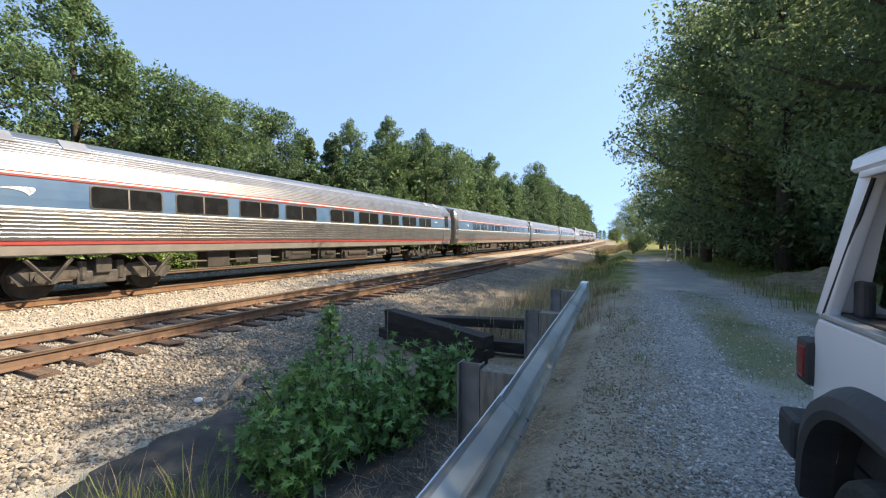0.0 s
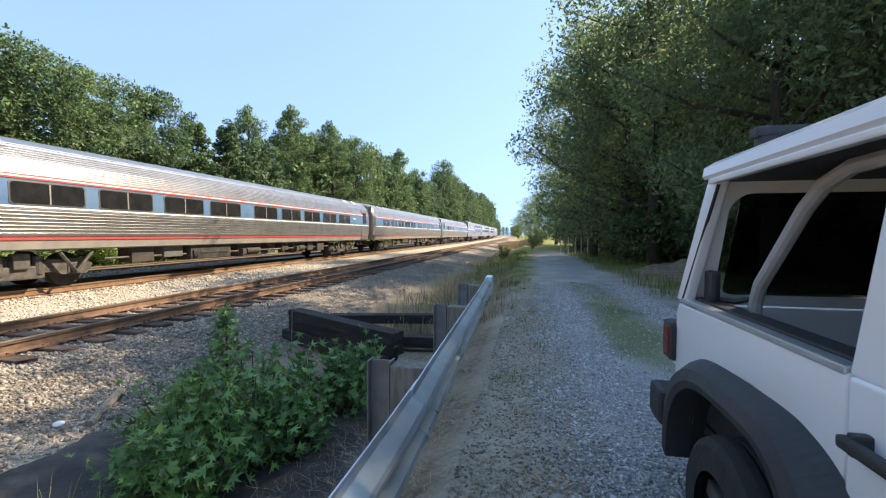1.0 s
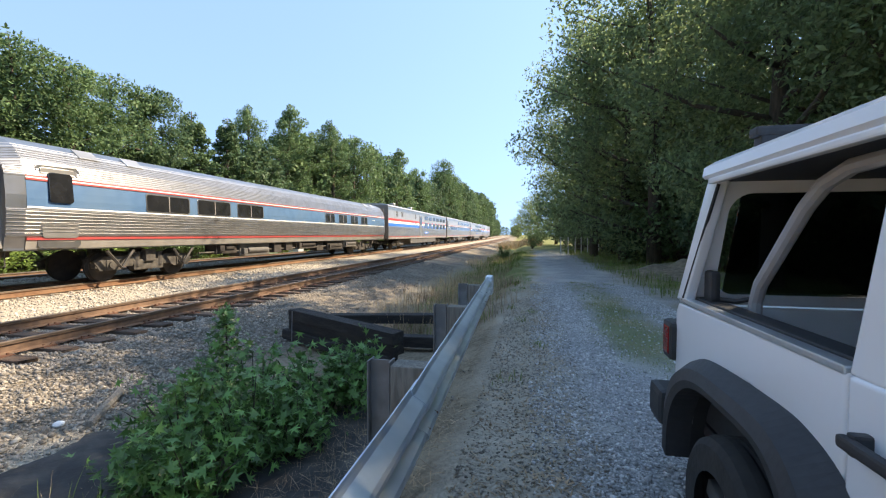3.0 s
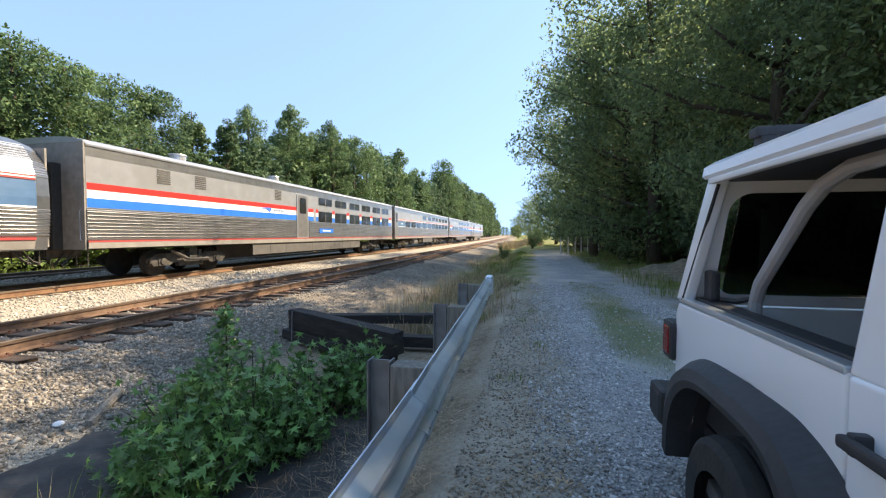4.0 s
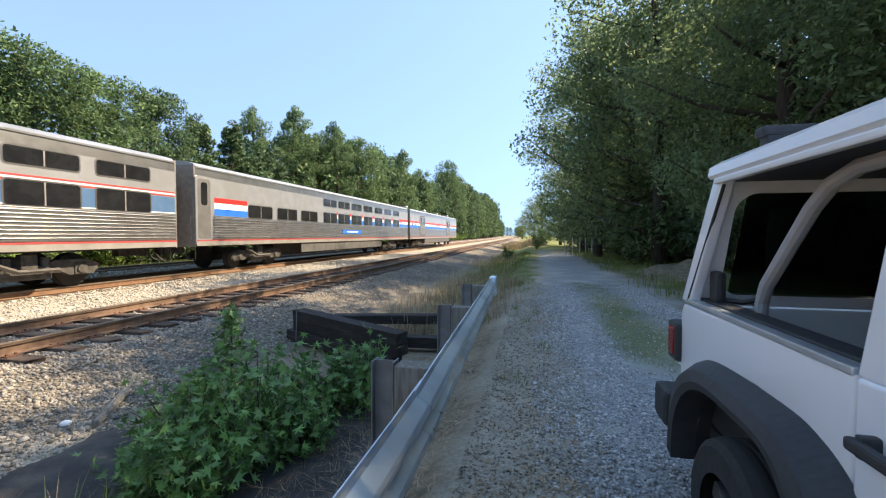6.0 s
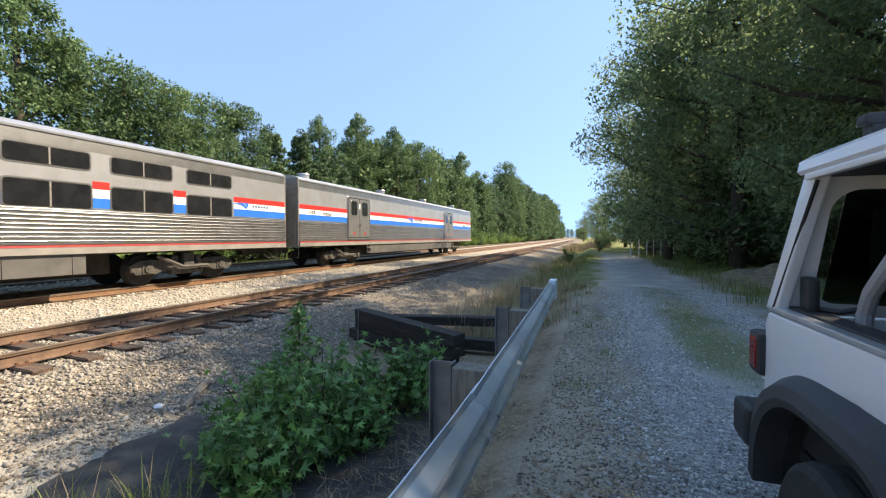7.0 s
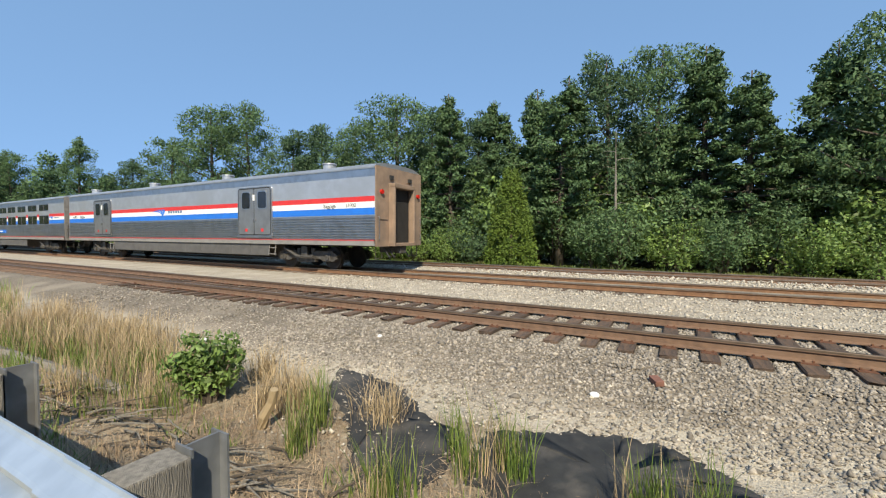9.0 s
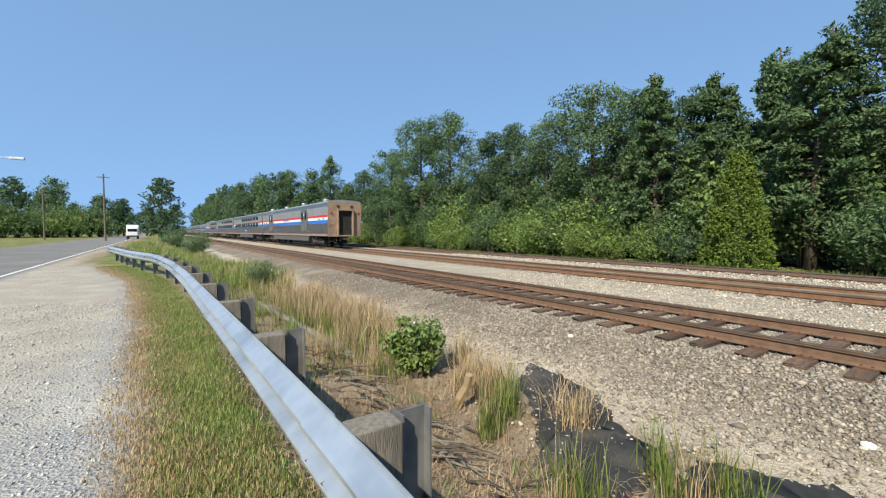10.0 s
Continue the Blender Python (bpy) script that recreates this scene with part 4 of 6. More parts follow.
def shrub_kind(h, rad, seed, leaves, size, mt, name="shrub"):
    rng = np.random.default_rng(seed)
    th = thing(name, "", "")
    bm = bmesh.new()
    C, R = [], []
    for i in range(16):
        a, e = rng.uniform(0, 2 * math.pi), rng.uniform(.25, 1.3)
        ln = rng.uniform(.6, 1.0)
        tip = np.array((math.cos(a) * rad * math.cos(e) * ln, math.sin(a) * rad * math.cos(e) * ln, h * (0.25 + .75 * math.sin(e) * ln)))
        tube(bm, [(0, 0, -.1), tip * (.5, .5, .6), tip], [.03, .02, .006], 5)
        for f in (.45, .75, 1.0):
            C.append(tip * f)
            R.append(rad * rng.uniform(.22, .38))
    part("stem", bm, M["bark"], th)
    Q = leaf_cloud(rng, np.array(C), np.array(R), leaves // len(C), size, 0.85)
    Q = Q[Q[:, :, 2].min(1) > -0.05]
    part("foliage", quads("foliage", Q), mt, th)
    return th


AHEAD = [(-27.7, 17.8, 12.3, 0), (-27.0, 20.2, 11.8, 0), (-28.5, 23.8, 12.4, 0), (-27.3, 25.3, 12.3, 1), (-26.8, 28.9, 11.7, 2), (-28.5, 34.8, 12.6, 2), (-31.1, 41.6, 15.8, 3), (-30.5, 47.8, 17.8, 3),
         (-30.3, 52.9, 15.6, 3), (-27.6, 55.2, 17.6, 3), (-26.8, 60.1, 16.6, 0), (-26.3, 79.1, 18.5, 3), (-28.8, 105.0, 18.5, 0), (-27.6, 132.9, 25.4, 0), (-28.4, 141.0, 23.5, 1), (-28.2, 150.0, 23.0, 0)]
BESIDE = [(-30.2, -14.0, 11.4, 1), (-30.8, -12.3, 12.2, 2), (-30.9, -9.2, 12.8, 2), (-26.9, -6.6, 11.8, 2), (-29.5, -4.0, 13.3, 1), (-29.9, -1.4, 13.6, 0), (-29.0, 1.3, 12.6, 2), (-27.4, 3.3, 10.4, 2),
          (-28.9, 7.0, 11.9, 2), (-26.9, 8.9, 12.5, 0), (-29.2, 13.2, 16.8, 3), (-30.8, 17.1, 14.0, 0)]
BEHIND = [(-22.5, -149.6, 11.0, 0), (-22.8, -138.8, 13.5, 1), (-27.9, -147.4, 17.3, 0), (-27.2, -104.7, 16.0, 0), (-27.3, -77.6, 15.6, 3), (-26.9, -60.8, 11.1, 1), (-26.1, -50.6, 12.4, 0), (-26.7, -43.4, 14.9, 0),
          (-29.6, -41.2, 15.4, 0), (-27.9, -32.5, 11.4, 1), (-29.2, -29.7, 11.7, 1), (-28.9, -25.7, 11.3, 0), (-28.2, -20.2, 12.5, 0), (-31.5, -19.0, 12.5, 1), (-27.5, -14.8, 11.8, 2)]
# kind 2 is placed to shade drive, guardrail and ditch; (12.8, 10.2) mostly out of view
RIGHT = [(6.9, 13.8, 16.0, 2), (12.8, 10.2, 14.5, 2), (8.8, 11.4, 14.5, 2), (15.0, 19.5, 17.0, 1), (6.2, 23.0, 17.5, 0), (8.6, 7.8, 11.5, 2), (10.5, 13.5, 15.0, 0), (16.5, 13.5, 16.0, 1), (8.4, 26.0, 16.5, 1), (4.4, 31.0, 17.5, 0), (5.6, 27.0, 15.0, 1), (11.0, 34.0, 17.5, 1), (4.6, 41.0, 17.0, 0), (14.5, 22.0, 18.0, 0),
         (18.0, 15.0, 17.0, 1), (9.0, 42.0, 17.0, 1), (6.0, 56.0, 14.0, 0), (12.0, 52.0, 17.0, 0), (20.0, 26.0, 18.0, 1), (1.5, 85.0, 10.0, 0), (0.0, 125.0, 11.0, 0), (-6.0, 210.0, 12.0, 0), (4.0, 68.0, 12.0, 1)]


def plant(kinds, spots, labels, group, rng, hs, grow=1.0):
    for x, y, h, k in spots:
        src = kinds[k]
        s = h * grow / hs[k]
        w = s ** 0.6 * rng.uniform(.9, 1.1)
        m = Matrix.Translation((x, y, float(ground_z(x, y)) - .05)) @ Matrix.Rotation(rng.uniform(0, 6.28), 4, 'Z') @ Matrix.Diagonal((w, w, s, 1))
        t = copy_thing(src, m)
        tagged(t, labels[k], "tree", group)


def tall(y):
    """Height of the wood's edge along the line ahead."""
    return float(np.interp(y, [50, 62, 80, 90, 122, 132, 150, 200, 230, 300], [15.0, 16.5, 18.0, 17.0, 17.0, 23.0, 23.0, 23.5, 25.0, 24.0]))


def build_trees():
    rng = random.Random(11)
    hs = [13.0, 13.0, 12.0, 16.0]
    spec = [("broad", 13, 3.6, 1, "leaf_a", 0.12), ("broad", 13, 3.3, 2, "leaf_b", 0.15), ("pine", 12, 3.0, 3, "leaf_p", 0.2), ("poplar", 16, 2.9, 4, "leaf_a", 0.12)]
    kinds = [tree_kind(a, b, c, d, 16000 if a != 'pine' else 20000, 0.115, M[e], f) for a, b, c, d, e, f in spec]
    light = [tree_kind(a, b, c, d + 50, 3200, 0.27, M[e], f * .4) for a, b, c, d, e, f in spec]
    labels = ["leafy green broadleaf tree at the wood's edge", "dark green broadleaf tree in the wood", "dark green pine with layered boughs", "tall narrow green poplar above the wood"]
    plant(kinds, AHEAD, labels, "trees beyond the tracks", rng, hs, 1.06)
    plant(kinds, BESIDE, labels, "trees beyond the tracks", rng, hs, 1.05)
    plant(kinds, BEHIND, labels, "trees beyond the tracks", rng, hs, 1.08)
    # the wood's depth behind and between the leading trees
    fill = []
    y = -190.0
    while y < 300:
        near = -70 < y < 70
        for row in range(2 if near else 1):
            x = -29.5 - row * 4.5 - rng.uniform(0, 3) + (2.2 if y > 60 else 0)
            fill.append((x, y + rng.uniform(-1.5, 1.5), (tall(y) * rng.uniform(.93, 1.1) if y > 52 else rng.uniform(7.5, 10.0) + 0.5 * row + (3 if y < -70 or y > 38 else 0)), rng.choice((0, 1, 1, 2))))
        y += 3.7 if near else 4.8
    plant(light, fill, labels, "trees beyond the tracks", rng, hs)
    far = []
    y = 302.0
    while y < 640:
        far.append((-28.0 - max(0, y - 250) * .045 - rng.uniform(0, 2.5), y, rng.uniform(18, 21), rng.choice((0, 1, 1))))
        if y > 330:
            far.append((bend(y) - rng.uniform(0, 5) + 2, y + 4, rng.uniform(8, 11), rng.choice((0, 1))))
        y += 12 if y < 400 else 20
    far += [(x, 660 + rng.uniform(-8, 8), rng.uniform(13, 16), 0) for x in range(-64, 24, 7)]
    plant(light, far, labels, "trees beyond the tracks", rng, hs)
    right = [tree_kind("broad", 16, 5.4, 8, 21000, 0.115, M["leaf_r"], 0.06), tree_kind("broad", 16, 5.2, 9, 21000, 0.115, M["leaf_r"], 0.08), tree_kind("broad", 16, 5.2, 10, 48000, 0.082, M["leaf_r"], 0.12)]
    plant(right, RIGHT, ["tall shady broadleaf tree overhanging the gravel drive", "tall dark broadleaf tree beside the drive", "tall fine-leaved tree beside the drive, placed for its shade"], "trees beside the drive", rng, [16.0, 16.0, 16.0])
    back = [(rng.uniform(15, 34), rng.uniform(14, 75), rng.uniform(13, 17), rng.choice((0, 1))) for _ in range(7)]
    plant(right, back, ["tall shady broadleaf tree overhanging the gravel drive", "tall dark broadleaf tree beside the drive"], "trees beside the drive", rng, [16.0, 16.0])
    # trees round the road behind
    road = [(-0.6, -72, 9.6, 1), (14, -165, 13, 0), (22, -150, 16, 0), (30, -150, 16, 1), (38, -140, 15, 0), (46, -130, 15, 0), (10, -190, 14, 1), (60, -120, 16, 0), (-7, -200, 12, 0), (3, -180, 10, 1), (27, -170, 15, 0), (34, -160, 14, 1)]
    road += [(12 + 4.5 * i + rng.uniform(-1.5, 1.5), -185 + 2.2 * i + rng.uniform(-6, 6), rng.uniform(11, 15), i % 2) for i in range(14)]
    road += [(-25 - rng.uniform(0, 5), -95 - 12 * i, float(np.interp(12 * i, [0, 20, 60, 125, 290], [15.5, 17.5, 20.5, 24, 21.5])) * rng.uniform(.9, 1.04), (0, 1, 3)[i % 3]) for i in range(25)]
    road += [(-8 + 3.2 * i, -300 + rng.uniform(-12, 12), rng.uniform(12, 17), i % 2) for i in range(10)]
    plant(light, road, labels, "trees along the road", rng, hs)
    for k in (*kinds, *light, *right):
        for o in (*k.children_recursive, k):
            bpy.data.objects.remove(o)
    # undergrowth in front of the wood
    sh = [shrub_kind(2.6, 1.9, 31, 3200, 0.082, M["leaf_y"]), shrub_kind(3.2, 2.0, 32, 3200, 0.082, M["leaf_a"]), shrub_kind(2.4, 1.8, 33, 2600, 0.085, M["leaf_b"])]
    y = -90.0
    while y < 200:
        near = -45 < y < 60
        for row in range(3 if near else 2):
            x = -24.4 - row * 2.3 - rng.uniform(0, 1.3) + bend(y)
            s = rng.uniform(.75, 1.25) * (1 + .42 * row)
            if row == 0 and abs(y + 8.4) < 3.2:
                continue
            k = rng.choice((0, 0, 0, 1, 1)) if abs(y + 8.4) > 4.5 else rng.choice((1, 2, 2))
            t = copy_thing(sh[k], Matrix.Translation((x, y + rng.uniform(-1, 1), float(ground_z(x, y)))) @ Matrix.Rotation(rng.uniform(0, 6.28), 4, 'Z') @ Matrix.Diagonal((s * 1.1, s * 1.1, s, 1)))
            tagged(t, "sunlit green undergrowth shrub at the wood's foot", "shrub", "undergrowth beyond the tracks")
        y += 2.4 if near else 5.5
    for i in range(26):
        t = copy_thing(sh[i % 2], Matrix.Translation((13 + 2.0 * i, -150 + 1.6 * i + rng.uniform(-4, 4), 0)) @ Matrix.Diagonal((2.6, 2.6, rng.uniform(2.0, 3.2), 1)))
        tagged(t, "green hedge shrub beyond the road", "shrub", "hedge beyond the road")
    for i in range(80):
        y = rng.uniform(14, 62)
        x = rng.uniform(4.6, 6.5) + (0 if y > 24 else (24 - y) * .22) + rng.uniform(0, 9) - (1.5 if y > 42 else 0)
        s = rng.uniform(.8, 1.7) * (1.25 if y > 30 else 1)
        if 29 < y < 45 and x < 8.5:
            y += 16
        t = copy_thing(sh[i % 2 + 1], Matrix.Translation((x, y, 0)) @ Matrix.Rotation(rng.uniform(0, 6.28), 4, 'Z') @ Matrix.Diagonal((s, s, s, 1)))
        tagged(t, "shaded dark green shrub under the trees", "shrub", "undergrowth beside the drive")
    for x, y, s in ((-3.2, -16.5, .34), (-2.6, -40, .6), (-1.4, -43.5, .7), (-3.6, -46, .65), (-1.6, -52, .7), (0.2, 46, .6), (-2.2, 34, .4), (1.2, 62, .9)):
        t = copy_thing(sh[1], Matrix.Translation((x, y, float(ground_z(x, y)))) @ Matrix.Diagonal((s, s, s, 1)))
        tagged(t, "low green shrub beside the guardrail", "shrub", "shrubs beside the guardrail")
    for i in range(18):
        x, y = 6.3 + rng.uniform(0, 5) , 17 + i * 1.6 + rng.uniform(-1, 1)
        s = rng.uniform(.8, 1.4)
        t = copy_thing(sh[2], Matrix.Translation((x, y, float(ground_z(x, y)))) @ Matrix.Rotation(rng.uniform(0, 6.28), 4, 'Z') @ Matrix.Diagonal((s, s, s * 1.1, 1)))
        tagged(t, "shaded green shrub under the tall trees", "shrub", "shrubs under the tall trees")
    for k in sh:
        for o in (*k.children_recursive, k):
            bpy.data.objects.remove(o)
    # a bare dead trunk standing before the wood
    th = thing("dead_tree", "pale bare dead trunk at the wood's edge", "tree", Matrix.Translation((-25.6, -3.2, -.4)))
    bm = bmesh.new()
    tube(bm, [(0, 0, -.2), (.05, .1, 3.5), (0, .05, 7.9)], [.11, .075, .02], 7)
    part("trunk", bm, M["post_wood"], th)
    for i in range(9):
        z, a = 3.2 + i * .5, i * 2.4
        bm = bmesh.new()
        tube(bm, [(0, .06, z), (math.cos(a) * .5, math.sin(a) * .5, z + .12), (math.cos(a) * .95, math.sin(a) * .95, z + .05)], [.022, .014, .005], 5)
        part("branch", bm, M["post_wood"], th)
    # the bright conical cedar
    g = np.random.default_rng(5)
    th = thing("cedar_tree", "olive green conical cedar at the wood's foot", "tree", Matrix.Translation((-22.9, -8.4, -.45)))
    bm = bmesh.new()
    tube(bm, [(0, 0, -.2), (0, 0, 2.5), (0, 0, 5.8)], [.12, .07, .02], 8)
    part("trunk", bm, M["bark"], th)
    z = g.uniform(.1, 6.0, 640)
    a = g.uniform(0, 6.28, 640)
    z = z * .93
    r = (1.62 * (1 - z / 5.9) ** .75 + .08) * g.uniform(.72, 1.02, 640)
    C = np.stack([r * np.cos(a), r * np.sin(a), z], 1)
    part("foliage", quads("foliage", leaf_cloud(g, C, np.full(640, .22) * g.uniform(.6, 1.5, 640), 34, .07, 1.5)), M["leaf_c"], th)


build_trees()


# ---------------------------------------------------------------- guardrail
def build_guardrail():
    th = thing("guardrail", "galvanised steel W-beam guardrail on posts with wooden blocks", "guardrail")
    low = .47
    half = [(0.0, 0.0), (.004, .012), (.014, .026), (.074, .062), (.086, .074), (.088, .090), (.080, .104), (.018, .136), (.006, .146)]
    prof = half + [(x, .312 - z) for x, z in reversed(half)]
    prof = prof + [(x - .006, z) for x, z in reversed(prof)]
    edges = [7.4, 5.9, 2.1, -1.66, -5.5, -9.3, -13.1, -16.9, -29.0]
    for i, (a, b) in enumerate(zip(edges, edges[1:])):
        bm = bmesh.new()
        last = i == len(edges) - 2
        ys = np.linspace(b if last else b - .16, a, 19 if last else 9)
        extrude(bm, [(x, z + low) for x, z in prof], list(ys), shift=lambda y: float(guard_x(y)) + (.007 if y < b + .02 and not last else 0))
        bm.normal_update()
        part("beam", bm, M["galv"], th)
        if last:
            continue
        for dy, z in ((.02, .70), (.22, .70), (.02, .565), (.22, .565)):
            y = b - .12 + dy
            x = float(guard_x(y)) + .066
            bm = bmesh.new()
            cyl(bm, (x, y, z), (x + .020, y, z - .008), .017, seg=8)
            part("bolt", bm, M["spike"], th, "rusty splice bolt")
    # flared end piece
    bm = bmesh.new()
    x0 = float(guard_x(7.4))
    box(bm, x0 - .03, x0 + .095, 7.4, 7.7, low - .01, low + .325, .02)
    part("end_piece", bm, M["galv"], th)
    for y in (6.43, 4.46, 2.40, .42, -1.55, -3.35, -5.2, -7.1, -9.0, -10.9, -12.8, -14.7, -16.6, -18.5, -20.4, -22.3, -24.2, -26.1, -28):
        x = float(guard_x(y))
        g = float(ground_z(x - .35, y))
        bm = bmesh.new()
        box(bm, x - .225, x - .008, y - .075, y + .075, .42, .765, .008)
        part("block", bm, M["post_wood"], th, "weathered grey wooden block")
        # I-section with its flanges facing the beam
        bm = bmesh.new()
        c, d = x - .308, .072
        sec = [(-d, -.052), (-d, .052), (-d + .009, .052), (-d + .009, .005), (d - .009, .005), (d - .009, .052), (d, .052), (d, -.052), (d - .009, -.052), (d - .009, -.005), (-d + .009, -.005), (-d + .009, -.052)]
        lo = [bm.verts.new((c + px, y + py, g - .4)) for px, py in sec]
        hi = [bm.verts.new((c + px, y + py, .778)) for px, py in sec]
        for k in range(12):
            bm.faces.new((lo[k], lo[(k + 1) % 12], hi[(k + 1) % 12], hi[k]))
        bm.faces.new(hi)
        bmesh.ops.recalc_face_normals(bm, faces=bm.faces)
        part("post", bm, M["galv_post"], th, "weathered steel I-section post")
        bm = bmesh.new()
        cyl(bm, (x + .005, y, low + .156), (x + .030, y, low + .156), .020, seg=8)
        part("bolt", bm, M["rail"], th)


build_guardrail()


# ---------------------------------------------------------------- scattered stones
def stones(name, mt, xy, z, size, label, seed):
    rng = np.random.default_rng(seed)
    n = len(xy)
    oct_ = np.array([(1, 0, 0), (-1, 0, 0), (0, 1, 0), (0, -1, 0), (0, 0, 1), (0, 0, -1)], float)
    fc = np.array([(0, 2, 4), (2, 1, 4), (1, 3, 4), (3, 0, 4), (2, 0, 5), (1, 2, 5), (3, 1, 5), (0, 3, 5)])
    V = oct_[None] * rng.uniform(.6, 1.3, (n, 6, 1)) + rng.normal(scale=.22, size=(n, 6, 3))
    s = size * rng.lognormal(0, .28, (n, 1, 1))
    V = V * s * np.array((1, 1, .72))
    a = rng.uniform(0, 6.28, n)
    ca, sa = np.cos(a)[:, None], np.sin(a)[:, None]
    V = np.stack([V[..., 0] * ca - V[..., 1] * sa, V[..., 0] * sa + V[..., 1] * ca, V[..., 2]], -1)
    V += np.stack([xy[:, 0], xy[:, 1], z + relief(xy[:, 0], xy[:, 1]) + s[:, 0, 0] * .25], -1)[:, None]
    F = fc[None] + (np.arange(n) * 6)[:, None, None]
    return tagged(part(name, soup(name, V.reshape(-1, 3), F.reshape(-1, 3)), mt), label, "gravel", kind="stuff")


def build_stones():
    rng = np.random.default_rng(77)
    n = 102000
    y = np.concatenate([rng.uniform(-7, 9, n * 2 // 3), rng.uniform(-16, 24, n // 3)])
    x = -4.2 - rng.uniform(0, 1, n) ** .8 * 5.2
    keep = (x < -4.9 + .3 * np.sin(y * 1.7)) | (rng.uniform(0, 1, n) < np.where(y > 2.5, .9, .7))
    off = np.abs((y + 16 + .265) % .53 - .265)
    keep &= ~((x < -6.32) & (off < .155))
    xy = np.stack([x, y], 1)[keep]
    stones("ballast_stones", M["stone"], xy, ground_z(xy[:, 0], xy[:, 1]), .022, "loose grey-brown ballast stones on the shoulder", 1)
    n = 16000
    xy = np.stack([rng.uniform(-12.6, -9.2, n), rng.uniform(-12, 26, n)], 1)
    stones("pale_ballast_stones", M["stone_pale"], xy, ground_z(xy[:, 0], xy[:, 1]), .028, "pale ballast stones between the tracks", 2)
    n = 9000
    xy = np.stack([rng.uniform(-16.9, -14.7, n), rng.uniform(-22, 22, n)], 1)
    stones("pale_ballast_stones", M["stone_pale"], xy, ground_z(xy[:, 0], xy[:, 1]), .034, "pale ballast stones heaped beyond the main track", 12)
    n = 9000
    xy = np.stack([rng.uniform(-5.4, -3.9, n), rng.uniform(-10, 5, n)], 1)
    stones("fine_pale_stones", M["stone_pale"], xy, ground_z(xy[:, 0], xy[:, 1]), .014, "fine pale stones at the foot of the ballast", 3)
    n = 50000
    y = 1.3 + rng.uniform(0, 1, n) ** 1.6 * 12
    x = rng.uniform(0.0, 2.9, n)
    keep = ~((np.abs(x - 1.65) < .55) & (y > 4.6) & (rng.uniform(0, 1, n) < .93)) & (x + .25 * np.sin(y * 2.1) > .12 + .2 * rng.normal(size=n))
    xy = np.stack([x, y], 1)[keep]
    stones("drive_gravel", M["pebble"], xy, ground_z(xy[:, 0], xy[:, 1]), .0125, "crushed grey gravel on the shaded drive", 4)
    n = 9000
    xy = np.stack([rng.uniform(.35, 4.0, n), rng.uniform(-12, -2.6, n)], 1)
    stones("drive_gravel", M["pebble"], xy, ground_z(xy[:, 0], xy[:, 1]), .011, "crushed grey gravel at the drive's sunny end", 5)


    n = 7000
    xy = np.stack([rng.uniform(-.48, .55, n), 1.2 + rng.uniform(0, 1, n) ** 1.4 * 9], 1)
    stones("strip_stones", M["stone"], xy, ground_z(xy[:, 0], xy[:, 1]), .010, "small tan stones on the trodden strip", 8)
    n = 260
    xy = np.stack([rng.uniform(-4.4, -2.8, n), rng.uniform(-4.2, -1.6, n)], 1)
    stones("fine_pale_stones", M["stone_pale"], xy, ground_z(xy[:, 0], xy[:, 1]) + .03, .016, "pale stones strewn over the black fabric", 6)
    n = 2500
    xy = np.stack([rng.uniform(-3.4, -.7, n), rng.uniform(-12, 6, n)], 1)
    stones("ditch_stones", M["stone"], xy, ground_z(xy[:, 0], xy[:, 1]), .014, "scattered small stones in the ditch", 7)


build_stones()


# ---------------------------------------------------------------- grass
def blades(name, mt, xy, height, width, spread, per, label, cat, seed, kind="stuff", lay=0.5):
    rng = np.random.default_rng(seed)
    n = len(xy) * per
    c = np.repeat(xy, per, 0) + rng.normal(scale=spread, size=(n, 2))
    z = ground_z(c[:, 0], c[:, 1]) - .02
    h = height * rng.uniform(.45, 1.25, n)
    a = rng.uniform(0, 6.28, n)
    b = rng.uniform(.05, lay, n) * h
    dx, dy = np.cos(a), np.sin(a)
    px_, py_ = -dy * width * .5, dx * width * .5
    V = []
    for u, w in ((0, 1), (.45, .85), (.8, .5), (1, .05)):
        off = b * u * u
        x, y, zz = c[:, 0] + dx * off, c[:, 1] + dy * off, z + h * u * np.maximum(1 - .25 * u * b / h, .3) + (.03 if lay > 2 else 0)
        V += [np.stack([x - px_ * w, y - py_ * w, zz], 1), np.stack([x + px_ * w, y + py_ * w, zz], 1)]
    V = np.stack(V, 1)
    F = np.array([(0, 1, 3, 2), (2, 3, 5, 4), (4, 5, 7, 6)])[None] + (np.arange(n) * 8)[:, None, None]
    return tagged(part(name, soup(name, V.reshape(-1, 3), F.reshape(-1, 4)), mt), label, cat, kind=kind)


